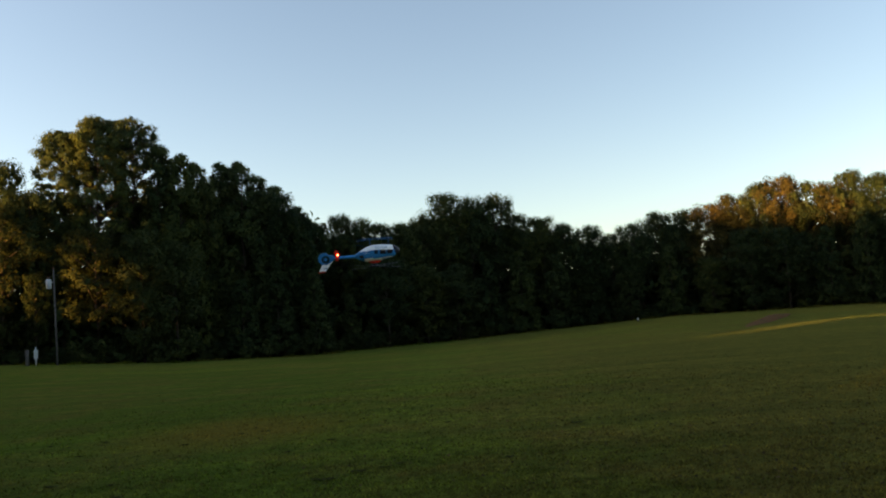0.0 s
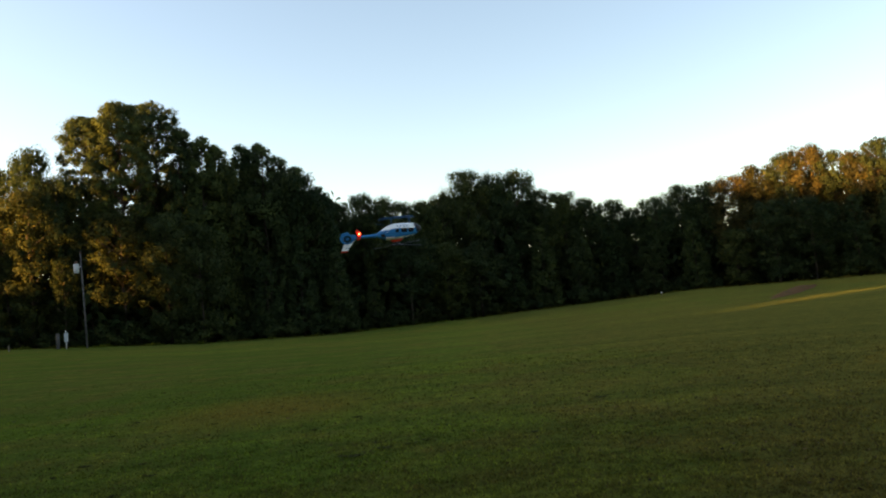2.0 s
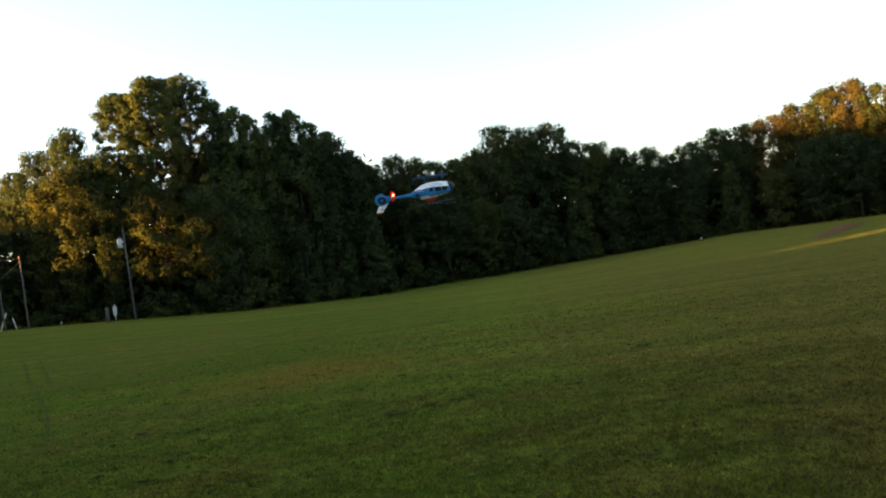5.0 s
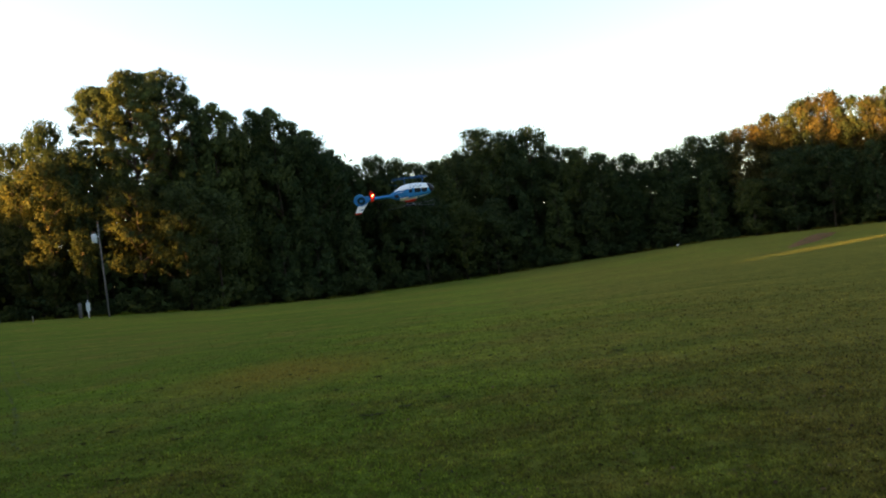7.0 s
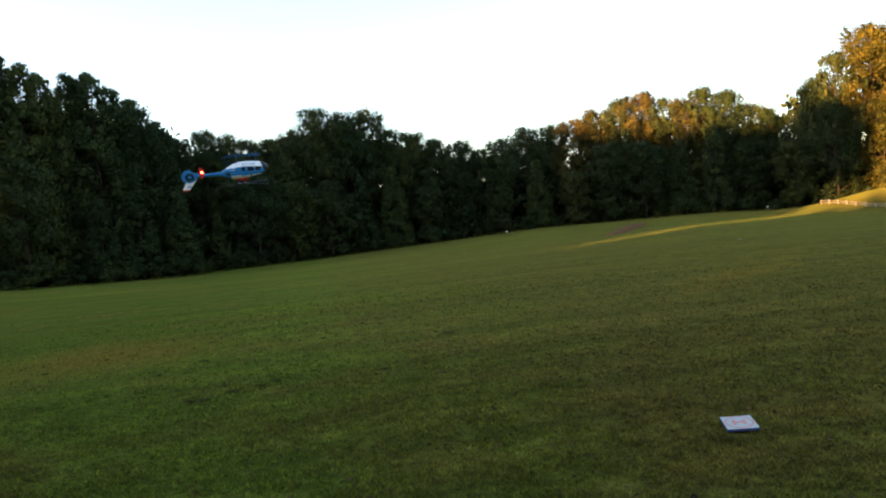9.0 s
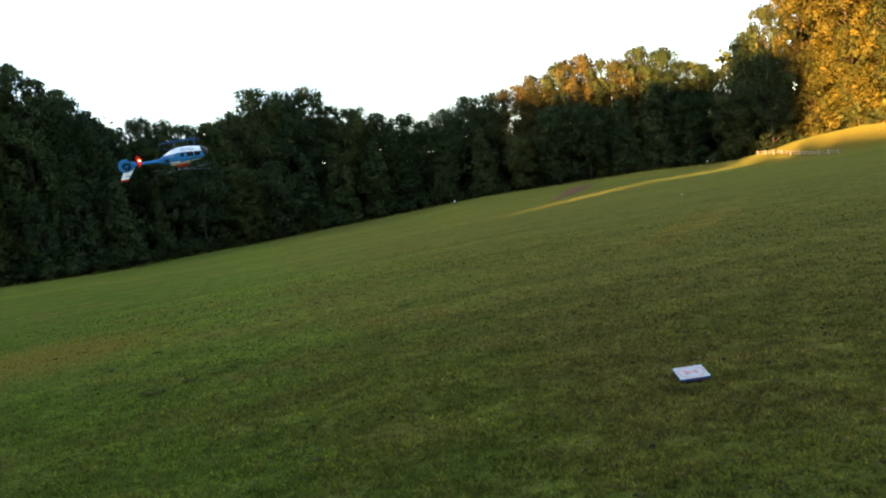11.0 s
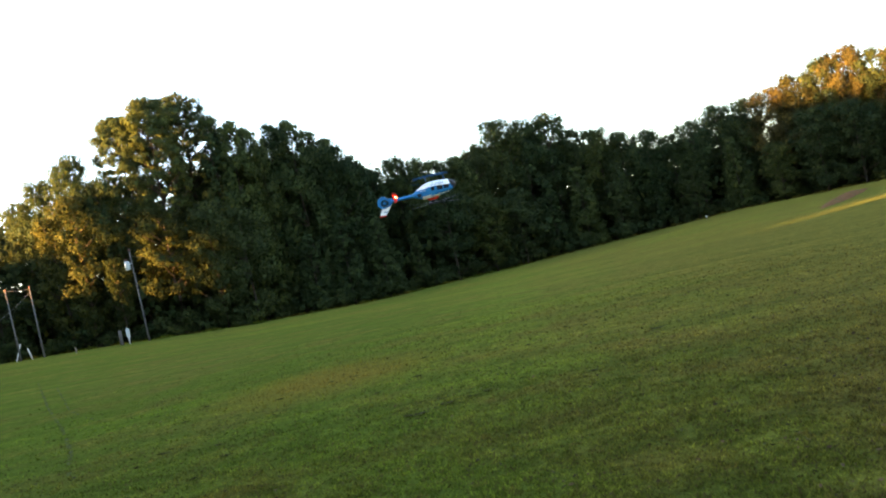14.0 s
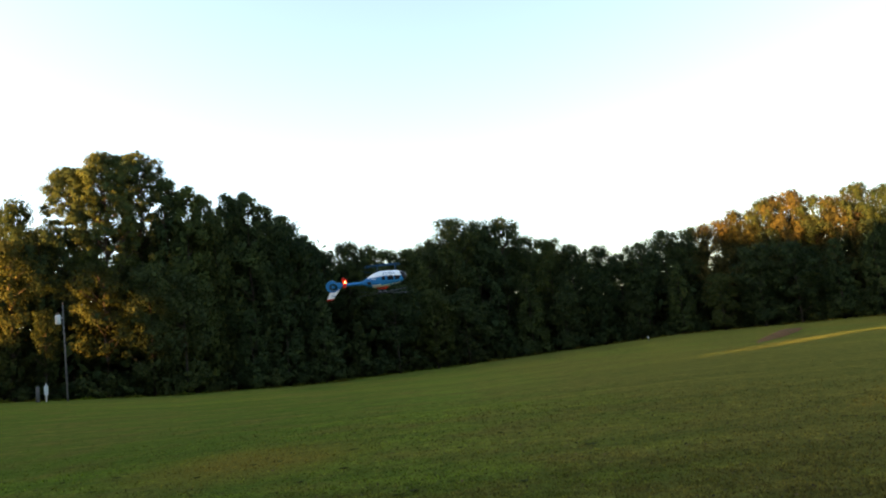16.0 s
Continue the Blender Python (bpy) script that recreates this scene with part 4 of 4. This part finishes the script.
# hull sections along the length (mm): station, keel height, roof height, width
HULL = ((-14, -6, 11, 16), (5, -18, 20, 34), (27, -33, 28, 56), (50, -41, 29, 68), (80, -42.5, 26, 71), (110, -41, 19, 69), (132, -37.5, 13, 63),
        (147, -32, 4, 47), (156, -24, -4, 26), (160, -18, -10, 8))


def hull_at(x):
    cols = list(zip(*HULL))
    return [float(np.interp(x, cols[0], c)) for c in cols[1:]]


def side_of(x, z):
    """Half the hull's width at a station and height (mm)."""
    lo, hi, w = hull_at(x)
    t = min(1.0, abs((z - (lo + hi) / 2) / ((hi - lo) / 2)))
    return w / 2 * (1 - t ** 2.6) ** (1 / 2.6)


def mm(x, y, z):
    return (x / 1000, y / 1000, z / 1000)


def side_patch(corners, sign, proud=0.5, steps=7):
    """A four-cornered plate that follows the hull's side; corners in (station, height), in order round."""
    bm = bmesh.new()
    a, b, c, d = corners
    grid = []
    for i in range(steps + 1):
        row = []
        for j in range(steps + 1):
            s, t = i / steps, j / steps
            x = (a[0] * (1 - s) + b[0] * s) * (1 - t) + (d[0] * (1 - s) + c[0] * s) * t
            z = (a[1] * (1 - s) + b[1] * s) * (1 - t) + (d[1] * (1 - s) + c[1] * s) * t
            edge = 0.0 if 0 < i < steps and 0 < j < steps else -0.6
            row.append(bm.verts.new(mm(x, sign * (side_of(x, z) + proud + edge), z)))
        grid.append(row)
    for i in range(steps):
        for j in range(steps):
            bm.faces.new((grid[i][j], grid[i + 1][j], grid[i + 1][j + 1], grid[i][j + 1])).smooth = True
    return bm


def slab(outline, y0, y1, bevel=0.0006):
    """A plate with that outline in (x, z), from y0 to y1 (mm)."""
    bm = bmesh.new()
    f = bm.faces.new([bm.verts.new(mm(x, y0, z)) for x, z in outline])
    made = bmesh.ops.extrude_face_region(bm, geom=[f])
    bmesh.ops.translate(bm, verts=[v for v in made["geom"] if isinstance(v, bmesh.types.BMVert)], vec=mm(0, y1 - y0, 0))
    bmesh.ops.recalc_face_normals(bm, faces=bm.faces)
    if bevel:
        bmesh.ops.bevel(bm, geom=list(bm.edges), offset=bevel, segments=1, affect='EDGES')
    return bm


def lettering(text, height, x0, z0, sign, parent):
    """Letters laid on the hull's side."""
    cu = bpy.data.curves.new("lettering", 'FONT')
    cu.body, cu.size, cu.extrude, cu.space_character = text, height, 0.0, 1.1
    holder = new("lettering_source", cu)
    bpy.context.view_layer.update()
    me = bpy.data.meshes.new_from_object(holder.evaluated_get(bpy.context.evaluated_depsgraph_get()))
    bpy.data.objects.remove(holder)
    for v in me.vertices:
        x = x0 - v.co.x if sign > 0 else x0 + v.co.x
        z = z0 + v.co.y
        v.co = mm(x, sign * (side_of(x, z) + 1.1), z)
    me.materials.append(H_INK)
    ob = new("lettering", me)
    ob.parent = parent
    tagged(ob, "dark blue block letters")


def helicopter(m):
    root = tagged(new("model_helicopter"), "blue and white model police helicopter flying upside down", "model helicopter")
    root.matrix_basis = m
    # hull
    bm = bmesh.new()
    n, rings = 40, []
    for i in range(49):
        s = i / 48
        x = -14 + 174 * (1 - (1 - s) ** 1.25)
        lo, hi, w = hull_at(x)
        ring = []
        for k in range(n):
            a = 2 * math.pi * k / n
            ca, sa = math.cos(a), math.sin(a)
            q = (abs(ca) ** 2.6 + abs(sa) ** 2.6) ** (-1 / 2.6)
            ring.append(bm.verts.new(mm(x, w / 2 * q * ca, (lo + hi) / 2 + (hi - lo) / 2 * q * sa)))
        rings.append(ring)
    for a, b in zip(rings, rings[1:]):
        for k in range(n):
            f = bm.faces.new((a[k], a[(k + 1) % n], b[(k + 1) % n], b[k]))
            f.smooth = True
            c = f.calc_center_median() * 1000
            if c.x > 137 + 0.35 * (c.z + 20) and c.z < 12:
                f.material_index = 2
            elif c.z < -22 + 0.10 * (60 - c.x) * (c.x < 60):
                f.material_index = 1
            elif c.z > 13 and 22 < c.x < 92:
                f.material_index = 1
    bm.faces.new(rings[0][::-1])
    bm.faces.new(rings[-1])
    hull = part("hull", bm, H_BLUE, root, "blue hull with white belly and dark nose")
    hull.data.materials.append(H_WHITE)
    hull.data.materials.append(H_DARK)
    for sign in (1, -1):
        for cs in (((60, -21), (73, -22), (73, -6), (59, -6)), ((82, -23), (105, -23), (106, -4), (81, -4)), ((109, -22.5), (134, -20), (127, -4), (110, -4))):
            part("window", side_patch(cs, sign), H_DARK, hull, "dark tinted window")
        part("exhaust", side_patch(((1, -1), (17, -3), (19, 10), (6, 12)), sign, 0.6), H_BLACK, hull, "black exhaust opening")
        part("stripe", side_patch(((95, 13), (135, 8), (128, 11), (95, 17)), sign, 0.5), H_WHITE, hull, "white stripe")
        part("door_seam", side_patch(((76.5, -24), (77.5, -24), (77.5, 12), (76.5, 12)), sign, 0.4, 3), H_NAVY, hull)
        lettering("POLICE", 13, 110 if sign > 0 else 60, -37, sign, hull)
        for k in range(5):
            part("marking", side_patch(((14 + 5 * k, -13), (17.5 + 5 * k, -13), (17.5 + 5 * k, -10), (14 + 5 * k, -10)), sign, 0.4, 2), H_WHITE, hull)
    # cowl and rotor
    part("cowl", slab(((36, 22), (84, 20), (82, 30), (72, 35), (44, 35), (38, 30)), -20, 20, 0.003), H_RED, root, "red roof cowl")
    bm = bmesh.new()
    tube(bm, [mm(60, 0, 33), mm(60, 0, 54)], [0.003, 0.0025], 10)
    mast = part("mast", bm, H_BLACK, root)
    bm = bmesh.new()
    tube(bm, [mm(60, 0, 38), mm(60, 0, 40), mm(60, 0, 43), mm(60, 0, 45)], [0.007, 0.013, 0.013, 0.008], 16)
    part("swashplate", bm, H_BLACK, mast)
    bm = bmesh.new()
    tube(bm, [mm(60, 0, 47), mm(60, 0, 48.5), mm(60, 0, 52), mm(60, 0, 54)], [0.010, 0.016, 0.014, 0.006], 16)
    hub = part("rotor_hub", bm, H_BLACK, root, "black rotor hub")
    for k in range(4):
        turn = pose(0, 0, 0, 0, 0, 45 + 90 * k)
        bm = bmesh.new()
        box(bm, (0.016, 0.010, 0.006), mm(16, 0, 49.5), 0.001)
        bm.transform(Matrix.Translation(mm(60, 0, 0)) @ turn)
        part("blade_grip", bm, H_BLACK, hub)
        bm = slab(((22, -1.0), (30, -1.0), (132, -1.0), (132, 0.0), (30, 0.2), (22, 0.2)), -2.4, 2.4, 0)
        bm.transform(Matrix.Translation(mm(60, 0, 50)) @ turn @ pose(0, 0, 0, 6))
        part("rotor_blade", bm, H_GREY, hub, "thin grey rotor blade")
    # tail boom, fan, fin
    bm = bmesh.new()
    tube(bm, [mm(-8, 0, 3), mm(-30, 0, 3), mm(-70, 0, 3.5), mm(-102, 0, 4)], [0.0085, 0.0072, 0.0063, 0.006], 14)
    part("tail_boom", bm, H_BLUE, root)
    bm = bmesh.new()
    c, n = (-129, 7.5), 32
    outer = [(-158, 4), (-153, -14), (-143, -20), (-126, -23), (-117, -10), (-98, -9), (-94, 3), (-99, 13), (-112, 24), (-128, 30), (-146, 28), (-154, 18)]
    loop = []
    for k in range(n):
        a = 2 * math.pi * k / n
        # where the ray at this angle leaves the outline
        best = 16.0
        for p, q in zip(outer, outer[1:] + outer[:1]):
            dx, dz = math.cos(a), math.sin(a)
            ex, ez = q[0] - p[0], q[1] - p[1]
            den = dx * ez - dz * ex
            if abs(den) > 1e-6:
                t = ((p[0] - c[0]) * ez - (p[1] - c[1]) * ex) / den
                u = ((p[0] - c[0]) * dz - (p[1] - c[1]) * dx) / den
                if t > 0 and 0 <= u <= 1:
                    best = t
        loop.append([(c[0] + r * math.cos(a), c[1] + r * math.sin(a)) for r in (15.5, best)])
    vs = [[bm.verts.new(mm(x, y, z)) for y in (-5.5, 5.5) for x, z in pair] for pair in loop]
    for k in range(n):
        a, b = vs[k], vs[(k + 1) % n]
        bm.faces.new((a[0], a[1], b[1], b[0]))
        bm.faces.new((a[2], b[2], b[3], a[3]))
        bm.faces.new((a[0], b[0], b[2], a[2]))
        bm.faces.new((a[1], a[3], b[3], b[1]))
    bmesh.ops.recalc_face_normals(bm, faces=bm.faces)
    shroud = part("fan_shroud", bm, H_BLUE, root, "blue tail fan shroud")
    bm = bmesh.new()
    vs = [[bm.verts.new(mm(c[0] + r * math.cos(a), y, c[1] + r * math.sin(a))) for r in (15.3, 16.3) for y in (-6.0, 6.0)] for a in (2 * math.pi * k / n for k in range(n))]
    for k in range(n):
        a, b = vs[k], vs[(k + 1) % n]
        bm.faces.new((a[0], a[2], b[2], b[0]))
        bm.faces.new((a[1], b[1], b[3], a[3]))
        bm.faces.new((a[0], b[0], b[1], a[1]))
        bm.faces.new((a[2], a[3], b[3], b[2]))
    part("fan_ring", bm, H_NAVY, shroud, "dark ring round the tail fan")
    bm = bmesh.new()
    tube(bm, [mm(c[0], -5, c[1]), mm(c[0], -3.5, c[1]), mm(c[0], 3.5, c[1]), mm(c[0], 5, c[1])], [0.004, 0.0065, 0.0065, 0.004], 14)
    fan = part("fan_hub", bm, H_BLUE, shroud)
    for k in range(8):
        bm = slab(((5, -1.9), (15, -2.4), (15, 2.4), (5, 1.9)), -0.5, 0.5, 0)
        bm.transform(Matrix.Translation(mm(c[0], 0, c[1])) @ pose(0, 0, 0, 0, 45 * k, 0) @ pose(0, 0, 0, 30))
        part("fan_blade", bm, H_NAVY, shroud)
    fin = part("fin", slab(((-99, 12), (-110, 22), (-128, 27), (-143, 27), (-157, 58), (-131, 58)), -3, 3, 0.001), H_WHITE, root, "white tail fin")
    part("fin_tip", slab(((-131, 58.1), (-157, 58.1), (-160, 65), (-134, 64)), -3, 3, 0.001), H_RED, root, "red fin tip")
    for sign in (-1, 1):
        for k in range(4):
            part("marking", slab(((-138 + 4 * k, 44), (-135.5 + 4 * k, 44), (-135.5 + 4 * k, 48.5), (-138 + 4 * k, 48.5)), sign * 3.05, sign * 3.35, 0), H_INK, fin)
    bm = bmesh.new()
    box(bm, (0.018, 0.088, 0.003), mm(-86, 0, 4), 0.001)
    stab = part("stabiliser", bm, H_NAVY, root, "dark blue horizontal stabiliser")
    for sign in (-1, 1):
        part("end_plate", slab(((-90, 12), (-80, 11), (-75, 0), (-75, -14), (-88, -27), (-94, -27), (-89, -8)), sign * 44, sign * 46, 0.0006), H_RED, stab, "red end plate")
    bm = bmesh.new()
    bmesh.ops.create_icosphere(bm, subdivisions=2, radius=0.0030, matrix=Matrix.Translation(mm(-81, 46.5, -14)))
    part("led", bm, H_LED, stab, "glowing red lamp")
    # skids
    gear = []
    for sign in (-1, 1):
        bm = bmesh.new()
        tube(bm, [mm(-4, sign * 40, -63), mm(18, sign * 40, -67), mm(60, sign * 40, -68.5), mm(120, sign * 40, -68.5), mm(136, sign * 40, -67)], [0.0014, 0.0018, 0.0018, 0.0018, 0.0014], 8)
        gear.append(part("skid", bm, H_NAVY, root, "thin dark blue landing skid"))
        bm = bmesh.new()
        box(bm, (0.042, 0.004, 0.0022), mm(92, sign * 40, -66.6), 0.0006)
        part("step", bm, H_NAVY, gear[-1])
    for x in (46, 117):
        bm = bmesh.new()
        pts = [mm(x, y, z) for y, z in ((-40, -68), (-36, -56), (-22, -43), (0, -40.5), (22, -43), (36, -56), (40, -68))]
        tube(bm, pts, [0.0019] * 7, 8)
        part("cross_tube", bm, H_NAVY, root)
    bm = bmesh.new()
    tube(bm, [mm(20, -16, -38), mm(-4, -18, -44), mm(-14, -19, -46)], [0.0009, 0.0008, 0.0006], 6)
    part("antenna", bm, H_NAVY, root)
    return root


HELI = Vector((-0.342, 3.097, 1.892))
helicopter(Matrix.Translation(HELI) @ pose(0, 0, 0, 0, 0, 6.0) @ pose(0, 0, 0, 190, 0, 0) @ Matrix.Diagonal((1.04, 1.04, 0.94, 1)))
